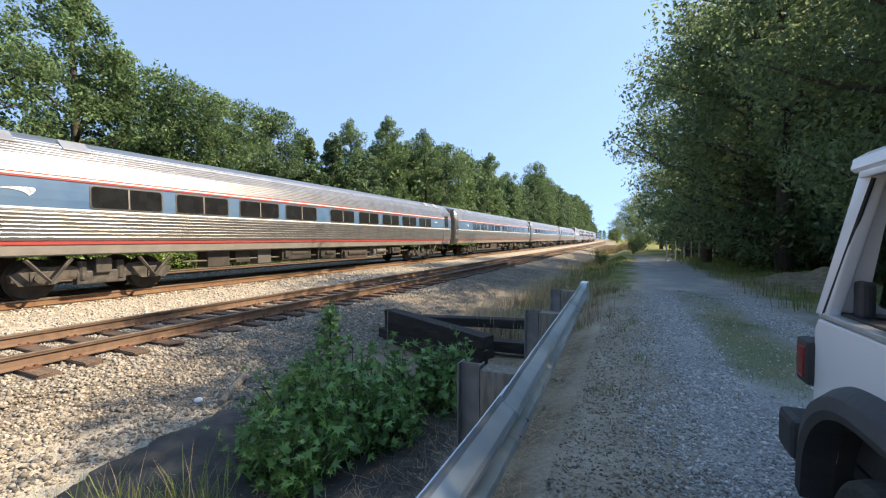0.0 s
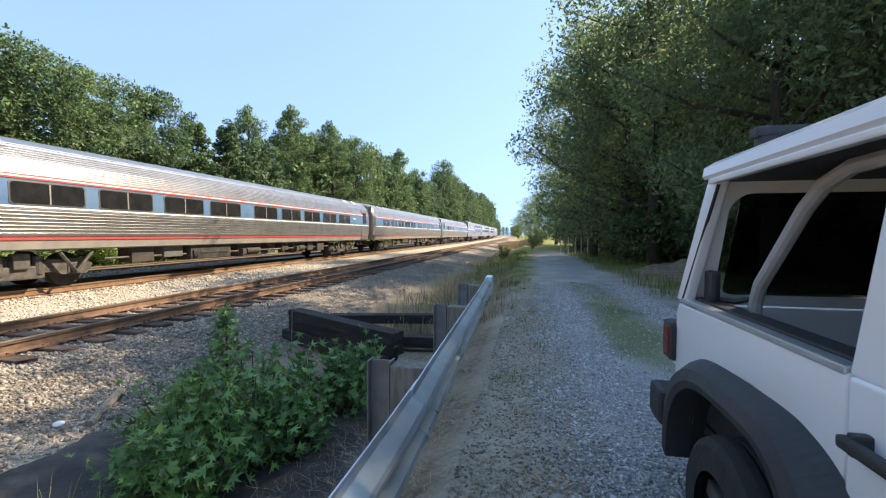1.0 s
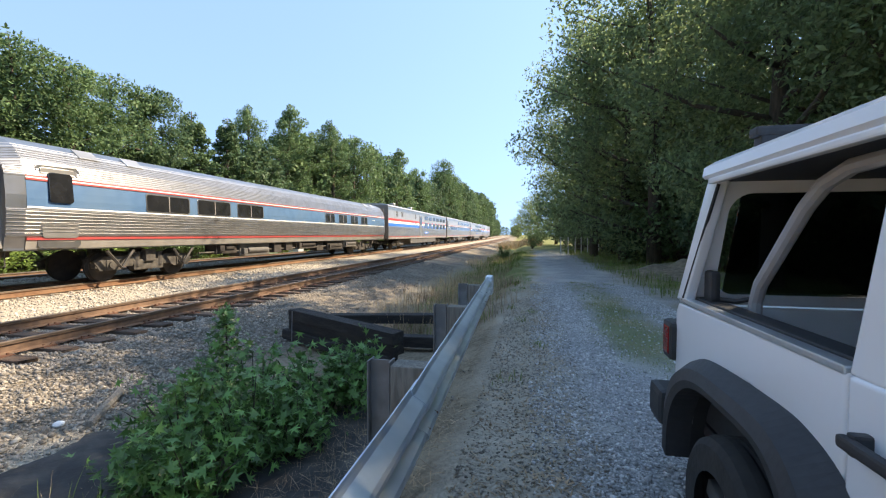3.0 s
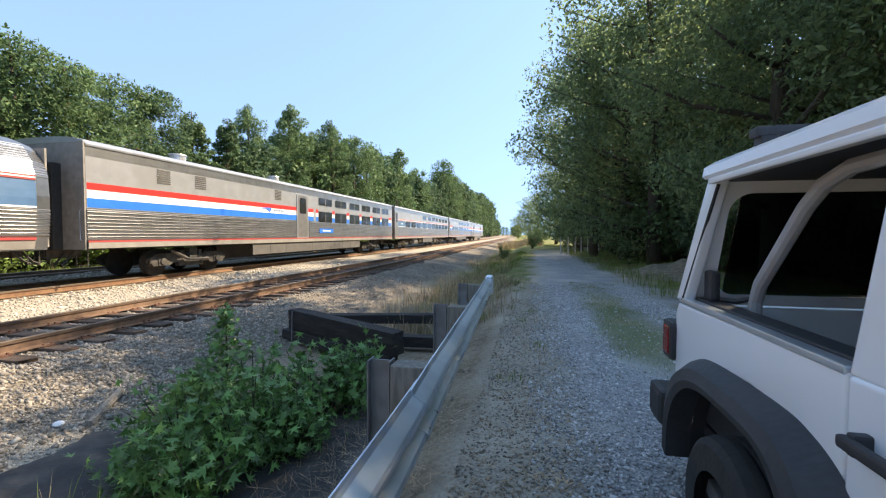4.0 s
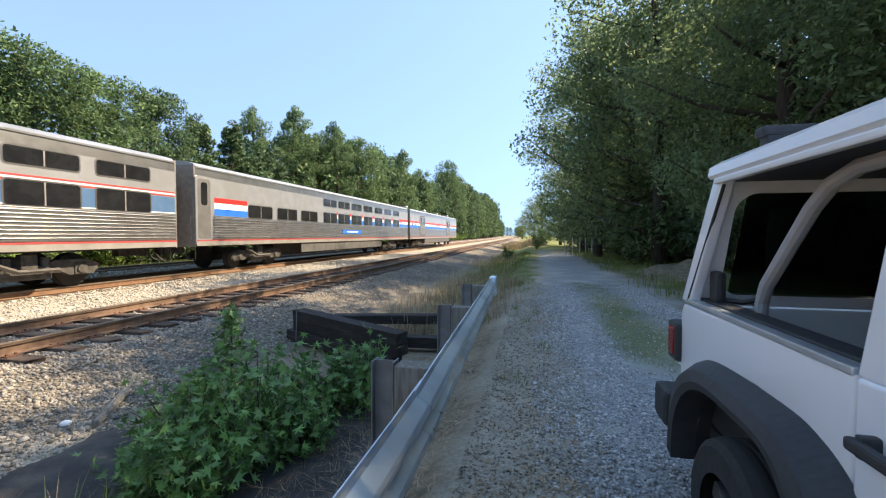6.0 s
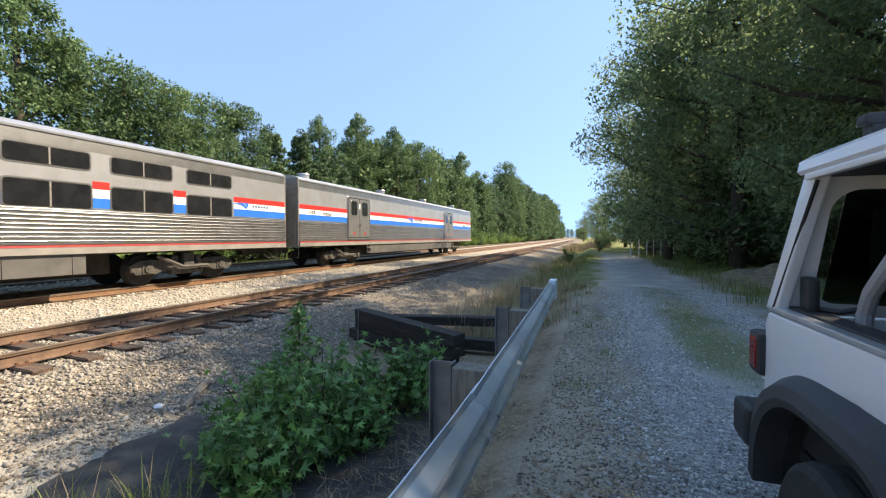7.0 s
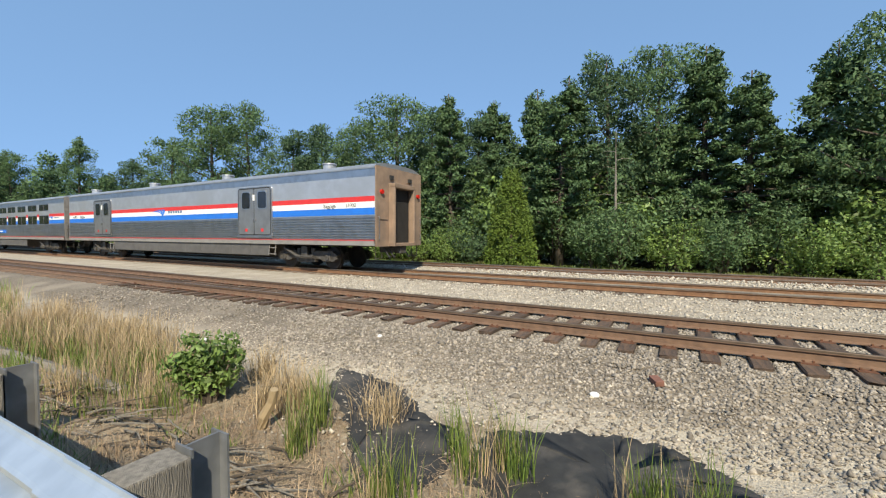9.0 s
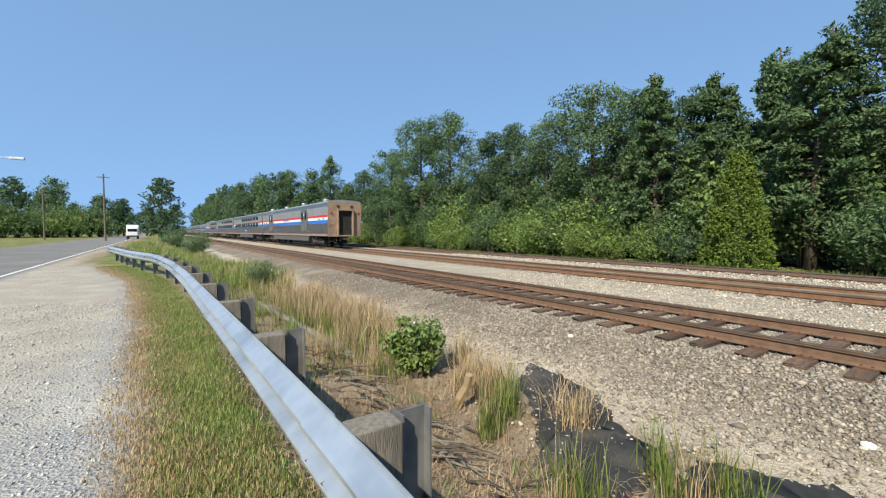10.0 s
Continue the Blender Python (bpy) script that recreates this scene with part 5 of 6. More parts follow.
def build_grass():
    rng = np.random.default_rng(9)
    U = rng.uniform
    # straw and green tufts along the ditch
    n = 110
    y = U(-22, -5.2, n)
    xy = np.stack([U(-4.4, -2.7, n) + .5 * (y > -7), y], 1)
    blades("dry_grass", M["straw"], xy, .52, .008, .13, 50, "tall tan dry grass in the ditch", "grass", 1)
    xy = np.array([(-3.5, -4.4), (-3.3, -3.9), (-3.6, -2.75), (-3.7, -5.0), (-3.2, -5.6), (-3.4, -4.0)])
    blades("dry_grass", M["straw"], np.repeat(xy, 3, 0) + rng.normal(scale=.14, size=(18, 2)), .5, .008, .09, 60, "clump of tan dry grass by black fabric", "grass", 2, lay=1.0)
    xy = np.array([(-3.3, -1.6), (-3.35, -1.3), (-3.35, 0.1), (-3.3, -.2), (-3.1, 1.3), (-2.9, -3.1), (-2.4, -1.9), (-3.3, -3.4), (-2.6, 1.9), (-2.7, 1.6)])
    blades("green_grass", M["grass"], np.repeat(xy, 2, 0) + rng.normal(scale=.1, size=(20, 2)), .55, .010, .07, 55, "upright green grass tufts on the ditch's edge", "grass", 3)
    blades("dry_grass", M["straw"], np.repeat(xy, 1, 0) + rng.normal(scale=.12, size=(10, 2)), .6, .006, .07, 28, "dry stalks among green grass tufts", "grass", 4)
    n = 160
    y = U(-24, -5, n)
    xy = np.stack([U(-3.8, -1.2, n), y], 1)
    blades("weeds", M["grass"], xy, .42, .012, .15, 32, "green weeds in the ditch", "grass", 5)
    n = 3600
    y = U(-17, 4.5, n)
    xy = np.stack([U(-3.6, -.75, n), y], 1)
    blades("dead_grass_litter", M["litter"], xy, .035, .008, .12, 14, "flattened dead grass and twigs on the ditch's bank", "grass", 15, lay=7.0)
    n = 220
    xy = np.stack([U(-3.0, -.9, n), U(-15, -.6, n)], 1)
    blades("dry_stalks", M["litter"], xy, .3, .005, .12, 14, "brown dry stalks on the ditch's bank", "grass", 17, lay=1.2)
    blades("weeds", M["grass"], xy[::3] + .2, .2, .011, .08, 22, "low green weeds on the ditch's bank", "grass", 18, lay=1.0)
    n = 40
    xy = np.stack([U(-4.0, -2.9, n), U(-13, -5.5, n)], 1)
    blades("dry_grass", M["straw"], xy, .65, .008, .16, 60, "thick tan dry grass in the ditch", "grass", 16, lay=.8)
    # dry stems on the dark slope beside the sapling, and dead leaves on the trodden strip
    n = 130
    y = U(1.0, 5.4, n)
    blades("dry_stems", M["litter"], np.stack([U(-2.1, -.95, n), y], 1), .16, .005, .12, 12, "thin dry stems on the dark slope of the ditch", "grass", 24, lay=2.0)
    n = 380
    blades("dead_leaf_litter", M["litter"], np.stack([U(-.5, .35, n) , 1.2 + U(0, 1, n) ** 1.3 * 12], 1), .02, .014, .07, 7, "dead leaves and straw on the trodden strip", "grass", 25, lay=5.0)
    n = 11
    blades("strip_weeds", M["grass"], np.stack([U(-.45, .2, n), U(3.5, 14, n)], 1), .12, .010, .07, 26, "small green weeds on the trodden strip", "grass", 26, lay=1.0)
    # mown strip along the guardrail behind
    n = 1500
    y = -1.8 - U(0, 1, n) ** 1.4 * 22
    gx = guard_x(y)
    xy = np.stack([gx + U(-.15, .62, n), y], 1)
    blades("mown_grass", M["mown"], xy, .075, .006, .08, 30, "short green grass beside the guardrail", "grass", 6)
    edge = np.stack([gx + .66 + rng.normal(scale=.13, size=n), y], 1)
    blades("mown_straw", M["straw"], np.concatenate([edge, xy[::4], xy[xy[:, 1] > -3.4]]), .06, .008, .10, 24, "faded straw in the grass beside the guardrail", "grass", 7)
    n = 520
    y = -16 - U(0, 1, n) * 40
    xy = np.stack([U(-4.2, -1.0, n) + np.clip((-y - 22) * .11, 0, 3), y], 1)
    blades("tall_weeds", M["mown"], xy, .6, .022, .28, 26, "tall pale green weeds behind the guardrail", "grass", 19)
    blades("tall_weeds", M["straw"], xy[::4], .7, .014, .25, 20, "dry stalks among tall weeds", "grass", 20)
    # verge and weeds ahead
    n = 300
    y = U(8, 40, n)
    xy = np.stack([U(-3.4, -.5, n), y], 1)
    near_y = xy[:, 1] < 20
    blades("dead_weeds", M["litter"], xy[near_y], .38, .010, .2, 26, "brown dead weeds on the bank ahead", "grass", 23, lay=1.0)
    blades("verge_grass", M["grass"], np.concatenate([xy[~near_y], xy[near_y][::4]]), .26, .014, .2, 22, "shaded green weeds on the bank ahead", "grass", 8)
    blades("verge_straw", M["straw"], xy[::3] - (.6, 0), .5, .010, .2, 24, "tan dry grass on the bank ahead", "grass", 9)
    n = 330
    y = U(4.6, 14, n)
    xy = np.stack([1.65 + rng.normal(scale=.33, size=n), y], 1)
    blades("drive_grass", M["grass"], xy[::2], .06, .006, .09, 26, "short grass between the wheel tracks", "grass", 10)
    blades("drive_straw", M["litter"], xy, .045, .006, .10, 22, "dry straw between the wheel tracks", "grass", 28, lay=2.0)
    n = 420
    xy = np.stack([U(3.0, 9.0, n), U(11, 40, n)], 1)
    blades("verge_grass", M["grass"], xy, .3, .014, .25, 18, "rough grass under the trees", "grass", 11)
    n = 160
    xy = np.stack([U(-4.5, 1.2, n), U(58, 95, n)], 1)
    blades("far_straw", M["straw"], xy, .8, .05, .4, 26, "tall sunlit straw at the drive's far end", "grass", 27)
    n = 500
    xy = np.stack([U(-24.5, -21.3, n), U(-40, 40, n)], 1)
    blades("far_grass", M["grass"], xy, .35, .02, .3, 16, "bright grass at the wood's foot", "grass", 12)


build_grass()


# ---------------------------------------------------------------- the shrub in the ditch
def lobed(rng, c, d, s):
    """A five-lobed leaf as a fan of corners: centre c, facing d, size s."""
    d = d / (np.linalg.norm(d) + 1e-9)
    u = np.cross(d, rng.normal(size=3))
    u /= np.linalg.norm(u) + 1e-9
    v = np.cross(d, u)
    pts = []
    for i in range(10):
        a = math.pi * (-.62 + 1.24 * i / 9)
        r = s * (1.0 if i % 2 == 0 else .34) * (1 if 1 < i < 8 else .85)
        pts.append(c + u * r * math.cos(a) + v * r * math.sin(a) + d * (.12 * r))
    return [c - u * .18 * s] + pts


def build_ditch_shrub():
    rng = np.random.default_rng(21)
    th = thing("sweetgum_sapling", "bushy green sweetgum sapling with star-shaped leaves in the ditch", "shrub")
    bm = bmesh.new()
    V, F = [], []
    lobes = [((-2.62, 3.35), .68, .80), ((-2.9, 3.9), .78, .86), ((-2.35, 4.3), .74, .88), ((-2.05, 4.6), .55, .80), ((-3.3, 3.35), .6, .68), ((-2.55, 2.75), .55, .58), ((-3.0, 2.85), .55, .48), ((-2.2, 3.5), .40, .62), ((-3.5, 3.9), .4, .62)]
    for (cx, cy), rad, h in lobes:
        g = float(ground_z(cx, cy))
        for i in range(16):
            a, e = rng.uniform(0, 6.28), rng.uniform(.2, 1.45)
            ln = rng.uniform(.65, 1.05)
            tip = np.array((cx + math.cos(a) * math.cos(e) * rad * ln, cy + math.sin(a) * math.cos(e) * rad * ln, g + .12 + (h - .12) * math.sin(e) * ln))
            base = np.array((cx + .08 * math.cos(a), cy + .08 * math.sin(a), g - .05))
            mid = (base + tip) / 2 + (0, 0, .08)
            tube(bm, [base, mid, tip], [.012, .008, .003], 4)
            for k in range(40):
                f = rng.uniform(.25, 1.05)
                p = (base + (tip - base) * f) + rng.normal(size=3) * .10
                if p[2] < g + .03:
                    continue
                d = rng.normal(size=3) * .75 + (0.2, 0.05, .8)
                L_ = lobed(rng, p, d, rng.uniform(.042, .092))
                o = len(V)
                V += L_
                F += [(o, o + j, o + j + 1) for j in range(1, 10)]
    for i in range(34):   # the taller leader
        p0 = np.array((-3.40, 4.10, .0 + i * .021))
        for k in range(8):
            p = p0 + rng.normal(size=3) * (.17 * (1 - i / 44), .17 * (1 - i / 44), .04)
            L_ = lobed(rng, p, rng.normal(size=3) * .6 + (0.2, 0, .8), rng.uniform(.045, .085))
            o = len(V)
            V += L_
            F += [(o, o + j, o + j + 1) for j in range(1, 10)]
    tube(bm, [(-3.36, 4.06, -.6), (-3.38, 4.08, .1), (-3.40, 4.10, .73)], [.02, .013, .004], 5)
    tagged(part("stem", bm, M["bark"], th), kind="stuff")
    part("foliage", soup("foliage", V, F), M["leaf_s"], th)


build_ditch_shrub()


# ---------------------------------------------------------------- ditch clutter
def build_clutter():
    rng = random.Random(5)
    # discarded dark timbers: a stack of three ties and two lying behind it
    for a, b, n, lab in (((-4.32, 6.95, -.11), (-1.98, 6.02, -.22), 3, "stack of dark creosoted ties lying in the ditch"), ((-4.05, 8.05, -.22), (-1.45, 8.55, -.20), 1, "dark creosoted tie lying across the ditch"),
                         ((-3.0, 7.25, -.40), (-1.05, 7.0, -.30), 1, "dark creosoted tie in the ditch")):
        a, b = Vector(a), Vector(b)
        d = b - a
        m = Matrix.Translation((a + b) / 2) @ d.to_track_quat("X", "Z").to_matrix().to_4x4()
        th = thing("timber", lab, "timber", m, "dumped timbers")
        for i in range(n):
            bm = bmesh.new()
            L_, o = d.length / 2, (i - (n - 1) / 2) * .186
            dx, dy = (-.10, .0, .02)[i % 3], (-.04, .03, 0)[i % 3]
            box(bm, -L_ + dx, L_ + dx * .5, -.13 + dy, .13 + dy, o - .092, o + .09, .014)
            for v in bm.verts:
                v.co += Vector((rng.uniform(-.012, .012), rng.uniform(-.006, .006), rng.uniform(-.005, .005)))
            part("beam", bm, M["creosote"], th)
        if n == 3:
            bm = bmesh.new()
            box(bm, -L_ + .18, -L_ + .20, -.175, -.169, -.27, .28)
            part("strap", bm, M["galv_post"], th, "loose pale binding strap")
    # black ground fabric with ragged edges
    for pts, lab in (([(-3.9, -1.75), (-4.05, -1.4), (-4.25, -.9), (-4.36, -.4), (-4.3, .05), (-4.06, .45), (-3.85, .75), (-3.1, .8), (-2.7, 0), (-2.7, -.8), (-3.0, -1.6)], "black ground fabric exposed at the ditch's edge"),
                     ([(-4.55, -4.4), (-4.5, -3.7), (-4.3, -2.95), (-3.95, -2.5), (-3.75, -1.9), (-3.0, -1.65), (-2.65, -1.9), (-2.75, -2.5), (-3.3, -3.1), (-3.9, -3.9)], "torn black ground fabric with gravel on it"),
                     ([(-3.85, 1.35), (-4.1, 1.75), (-4.27, 2.5), (-4.25, 3.4), (-3.4, 3.5), (-2.6, 2.4), (-2.8, 1.2)], "black ground fabric below the gravel"),
                     ([(-2.6, .7), (-1.5, .9), (-1.2, 2.6), (-1.2, 4.4), (-1.6, 5.6), (-2.1, 5.2), (-2.5, 3.0)], "dark fabric lining the ditch")):
        bm = bmesh.new()
        ring = []
        for (x0, y0), (x1, y1) in zip(pts, pts[1:] + pts[:1]):
            for k in range(7):
                u = k / 7
                ring.append((x0 + (x1 - x0) * u + rng.uniform(-.05, .05), y0 + (y1 - y0) * u + rng.uniform(-.05, .05)))
        cx, cy = sum(p[0] for p in ring) / len(ring), sum(p[1] for p in ring) / len(ring)
        prev = None
        for f in (1.0, .8, .6, .4, .2):
            row = []
            for x, y in ring:
                xx, yy = cx + (x - cx) * f, cy + (y - cy) * f
                row.append(bm.verts.new((xx, yy, float(ground_z(xx, yy)) + (.028 if f < 1 else -.01) + rng.uniform(0, .012))))
            if prev:
                for k in range(len(row)):
                    bm.faces.new((prev[k], prev[(k + 1) % len(row)], row[(k + 1) % len(row)], row[k]))
            prev = row
        bm.faces.new(prev)
        bmesh.ops.recalc_face_normals(bm, faces=bm.faces)
        tagged(part("ground_fabric", bm, M["fabric"], smooth=True), lab, "fabric", "ground fabric")
    # brick and pale lumps on the ballast
    bm = bmesh.new()
    box(bm, -.1, .1, -.05, .05, 0, .065, .008)
    o = tagged(part("brick", bm, M["brick"]), "single red brick lying on the ballast", "brick")
    o.matrix_world = pose(-5.5, -.18, float(ground_z(-5.5, -.18)) + .02, 4, 3, 25)
    for x, y, s in ((-5.0, -.8, .055), (-4.4, -7.5, .06), (-4.6, 3.2, .05), (-5.6, -4.4, .045)):
        bm = bmesh.new()
        bmesh.ops.create_icosphere(bm, subdivisions=2, radius=s)
        for v in bm.verts:
            v.co *= 1 + .35 * noise.noise(v.co * 14 + Vector((x, y, 0)))
            v.co.z *= .6
        o = tagged(part("pale_stone", bm, M["trash"]), "single pale lump of stone on the ballast", "stone", "pale lumps")
        o.matrix_world = pose(x, y, float(ground_z(x, y)) + .03)
    # plastic mesh pipe end
    bm = bmesh.new()
    for i in range(9):
        tube(bm, [(-.22 + .055 * i, -.18, .02), (-.22 + .055 * i, 0, .05), (-.22 + .055 * i, .18, .02)], .006, 4)
        tube(bm, [(-.22, -.18 + .045 * i, .03), (0, -.18 + .045 * i, .05), (.22, -.18 + .045 * i, .03)], .006, 4)
    o = tagged(part("plastic_mesh", bm, M["plastic_mesh"]), "scrap of black plastic mesh on the gravel", "plastic mesh")
    o.matrix_world = pose(-3.8, 1.15, float(ground_z(-3.8, 1.15)) + .06, 6, -14, 20)
    # half-buried grey log and split stump
    for a, b, r, lab, mt in (((-2.3, -12.5, -.5), (-2.6, -6.2, -.50), .10, "weathered half-buried timber along the ditch", "post_wood"), ((-2.9, -3.9, -.58), (-2.95, -3.75, -.12), .055, "split orange-brown stump in the ditch", "straw"),
                             ((-4.8, 4.0, -.34), (-4.35, 3.3, -.38), .05, "weathered broken board on the gravel", "post_wood")):
        bm = bmesh.new()
        a, b = Vector(a), Vector(b)
        tube(bm, [a, a.lerp(b, .3) + Vector((.02, 0, .02)), a.lerp(b, .7) - Vector((.02, 0, .01)), b], [r, r * 1.05, r * .95, r * .8], 7)
        tagged(part("old_timber", bm, M[mt]), lab, "timber")
    # tangle of dead branches on the bank
    th = thing("brush_pile", "tangle of dark dead branches on the ditch's bank", "branches")
    for i in range(90):
        u = rng.random()
        x, y = -2.15 + .1 * u + rng.gauss(0, .17), -1.9 - 5.6 * u + rng.uniform(-.3, .3)
        z, a, ln = float(ground_z(x, y)), rng.uniform(1.1, 2.3), rng.uniform(.3, .85)
        dx, dy, up = math.cos(a) * ln / 2, math.sin(a) * ln / 2, rng.uniform(-.03, .14)
        bm = bmesh.new()
        tube(bm, [(x - dx, y - dy, z + .03), (x + rng.uniform(-.05, .05), y, z + .06 + up / 2), (x + dx, y + dy, z + .05 + up)], [.013, .010, .004], 5)
        part("branch", bm, M["bark" if i % 3 else "post_wood"], th)
    # a small leafy bush among the dry grass
    t = shrub_kind(.95, .50, 41, 2200, .045, M["leaf_y"], "weed_bush")
    t.matrix_world = Matrix.Translation((-3.0, -5.0, float(ground_z(-3.0, -5.0))))
    tagged(t, "small bright green weed bush among dry grass", "shrub")
    # litter
    bm = bmesh.new()
    bmesh.ops.create_icosphere(bm, subdivisions=2, radius=.12)
    for v in bm.verts:
        v.co *= 1 + .5 * noise.noise(v.co * 9)
        v.co.z *= .5
    o = tagged(part("litter", bm, M["trash"]), "crumpled white litter on the bank", "litter")
    o.matrix_world = pose(-1.9, 10.5, float(ground_z(-1.9, 10.5)) + .05)


build_clutter()


# ---------------------------------------------------------------- far equipment, fence, poles
def build_far():
    for x, y, sx, sy, h, mt, lab in ((-21.7, 35.5, .5, .5, 2.4, "metalbox", "tall grey signal cabinet beyond the tracks"), (-21.0, 29.5, .9, .7, 1.1, "greenbox", "low green equipment cabinet beside the tracks")):
        th = thing("equipment_cabinet", lab, "cabinet", Matrix.Translation((x, y, float(ground_z(x, y)))))
        bm = bmesh.new()
        box(bm, -sx, sx, -sy, sy, .12, h, .03)
        part("body", bm, M[mt], th)
        bm = bmesh.new()
        box(bm, -sx - .06, sx + .06, -sy - .06, sy + .06, h, h + .06, .015)
        part("lid", bm, M[mt], th)
        bm = bmesh.new()
        box(bm, sx + .004, sx + .02, -sy * .85, sy * .85, .2, h - .1, .006)
        part("door", bm, M[mt], th)
        bm = bmesh.new()
        box(bm, -sx - .1, sx + .1, -sy - .1, sy + .1, -.2, .12)
        part("base", bm, M["boxgrey"], th)
    th = thing("signal_mast", "grey lattice signal mast with ladder beyond the tracks", "signal mast", Matrix.Translation((-21.7, 35.5, 2.08)))
    for dx in (-.25, .25):
        for dy in (-.25, .25):
            bm = bmesh.new()
            cyl(bm, (dx, dy, 0), (dx, dy, 2.9), .03, seg=6)
            part("leg", bm, M["metalbox"], th)
    bm = bmesh.new()
    for i in range(8):
        z = .2 + i * .35
        for s in (-.25, .25):
            cyl(bm, (s, -.25, z), (s, .25, z), .015, seg=5)
            cyl(bm, (-.25, s, z), (.25, s, z), .015, seg=5)
    part("rungs", bm, M["metalbox"], th)
    bm = bmesh.new()
    box(bm, -.3, .3, -.25, .25, 2.6, 3.4, .05)
    part("signal_head", bm, M["gasket"], th)
    # wire fence posts under the trees ahead
    for i in range(9):
        x, y = 2.3 + i * .62, 33 + i * 1.05
        th = thing("fence_post", "thin grey fence post with wire under the trees", "fence post", Matrix.Translation((x, y, float(ground_z(x, y)))), "wire fence")
        bm = bmesh.new()
        cyl(bm, (0, 0, -.3), (.03 * (i % 3 - 1), 0, 1.35), .045, .04, 8)
        part("post", bm, M["metalbox"], th)
        if i < 8:
            bm = bmesh.new()
            for z in (.4, .75, 1.1):
                cyl(bm, (0, 0, z), (.62, 1.05, z), .008, seg=4)
            part("wire", bm, M["galv_post"], th)
    # debris mound beside the drive
    bm = bmesh.new()
    bmesh.ops.create_grid(bm, x_segments=24, y_segments=24, size=1)
    for v in bm.verts:
        r = v.co.length
        v.co.z = max(0, 1 - r) ** 1.2 * (.58 + .45 * noise.noise(v.co * 3)) - .03
        v.co.x *= 2.2
        v.co.y *= 3.2
    o = tagged(part("debris_mound", bm, M["earth"], smooth=True), "low mound of brush and earth beside the drive", "mound", kind="structure")
    o.matrix_world = pose(5.6, 17.5, 0.0)
    # poles behind
    for x, y, h, arm in ((7.2, -90, 11.2, 0), (17.5, -107, 9.6, 0), (12.2, -38, 6.4, 1)):
        th = thing("utility_pole" if not arm else "street_lamp", "weathered wooden utility pole beside the road" if not arm else "wooden pole with a white street lamp arm", "utility pole" if not arm else "street lamp", Matrix.Translation((x, y, float(ground_z(x, y)))))
        bm = bmesh.new()
        cyl(bm, (0, 0, -.3), (0, 0, h), .15, .11, 10)
        part("pole", bm, M["pole"], th)
        bm = bmesh.new()
        if arm:
            tube(bm, [(0, 0, h - .7), (-1.6, 0, h - .2), (-4.6, 0, h - .1)], .04, 6)
            box(bm, -5.2, -4.5, -.16, .16, h - .2, h - .04, .04)
            part("lamp_arm", bm, M["cream"], th)
        else:
            box(bm, -.9, .9, -.06, .06, h - .6, h - .48, .01)
            part("crossarm", bm, M["pole"], th)
    # box van far down the road
    th = thing("box_van", "white box van far down the road", "van", pose(4.3, -112, 0))
    bm = bmesh.new()
    box(bm, -1.05, 1.05, -2.2, 2.0, .55, 3.0, .06)
    part("cargo_box", bm, M["cream"], th)
    bm = bmesh.new()
    box(bm, -.95, .95, 2.05, 3.6, .45, 1.5, .12)
    box(bm, -.92, .92, 2.05, 3.0, 1.5, 2.3, .15)
    part("cab", bm, M["cream"], th)
    bm = bmesh.new()
    box(bm, -.8, .8, 2.95, 3.06, 1.55, 2.15, .04)
    part("windscreen", bm, M["glass"], th)
    bm = bmesh.new()
    box(bm, -.95, .95, 3.58, 3.68, .45, .75, .03)
    part("bumper", bm, M["gasket"], th)
    for x in (-.85, .85):
        for y in (-1.4, 2.8):
            bm = bmesh.new()
            cyl(bm, (x - .12, y, .42), (x + .12, y, .42), .42, seg=20)
            part("wheel", bm, M["cartyre"], th)


build_far()


# ---------------------------------------------------------------- the parked off-road car
def side_plate(bm, pts, x0, x1):
    """A plate from x0 to x1 over an outline of (y, z)."""
    a = [bm.verts.new((x0, y, z)) for y, z in pts]
    b = [bm.verts.new((x1, y, z)) for y, z in pts]
    n = len(pts)
    bm.faces.new(a)
    bm.faces.new(b[::-1])
    for i in range(n):
        bm.faces.new((a[i], b[i], b[(i + 1) % n], a[(i + 1) % n]))
    bmesh.ops.recalc_face_normals(bm, faces=bm.faces)


def soften(bm, r=.012, ang=30):
    es = [e for e in bm.edges if len(e.link_faces) == 2 and e.calc_face_angle(0) > radians(ang)]
    bmesh.ops.bevel(bm, geom=es, offset=r, segments=3, affect='EDGES', profile=.6)
    return bm


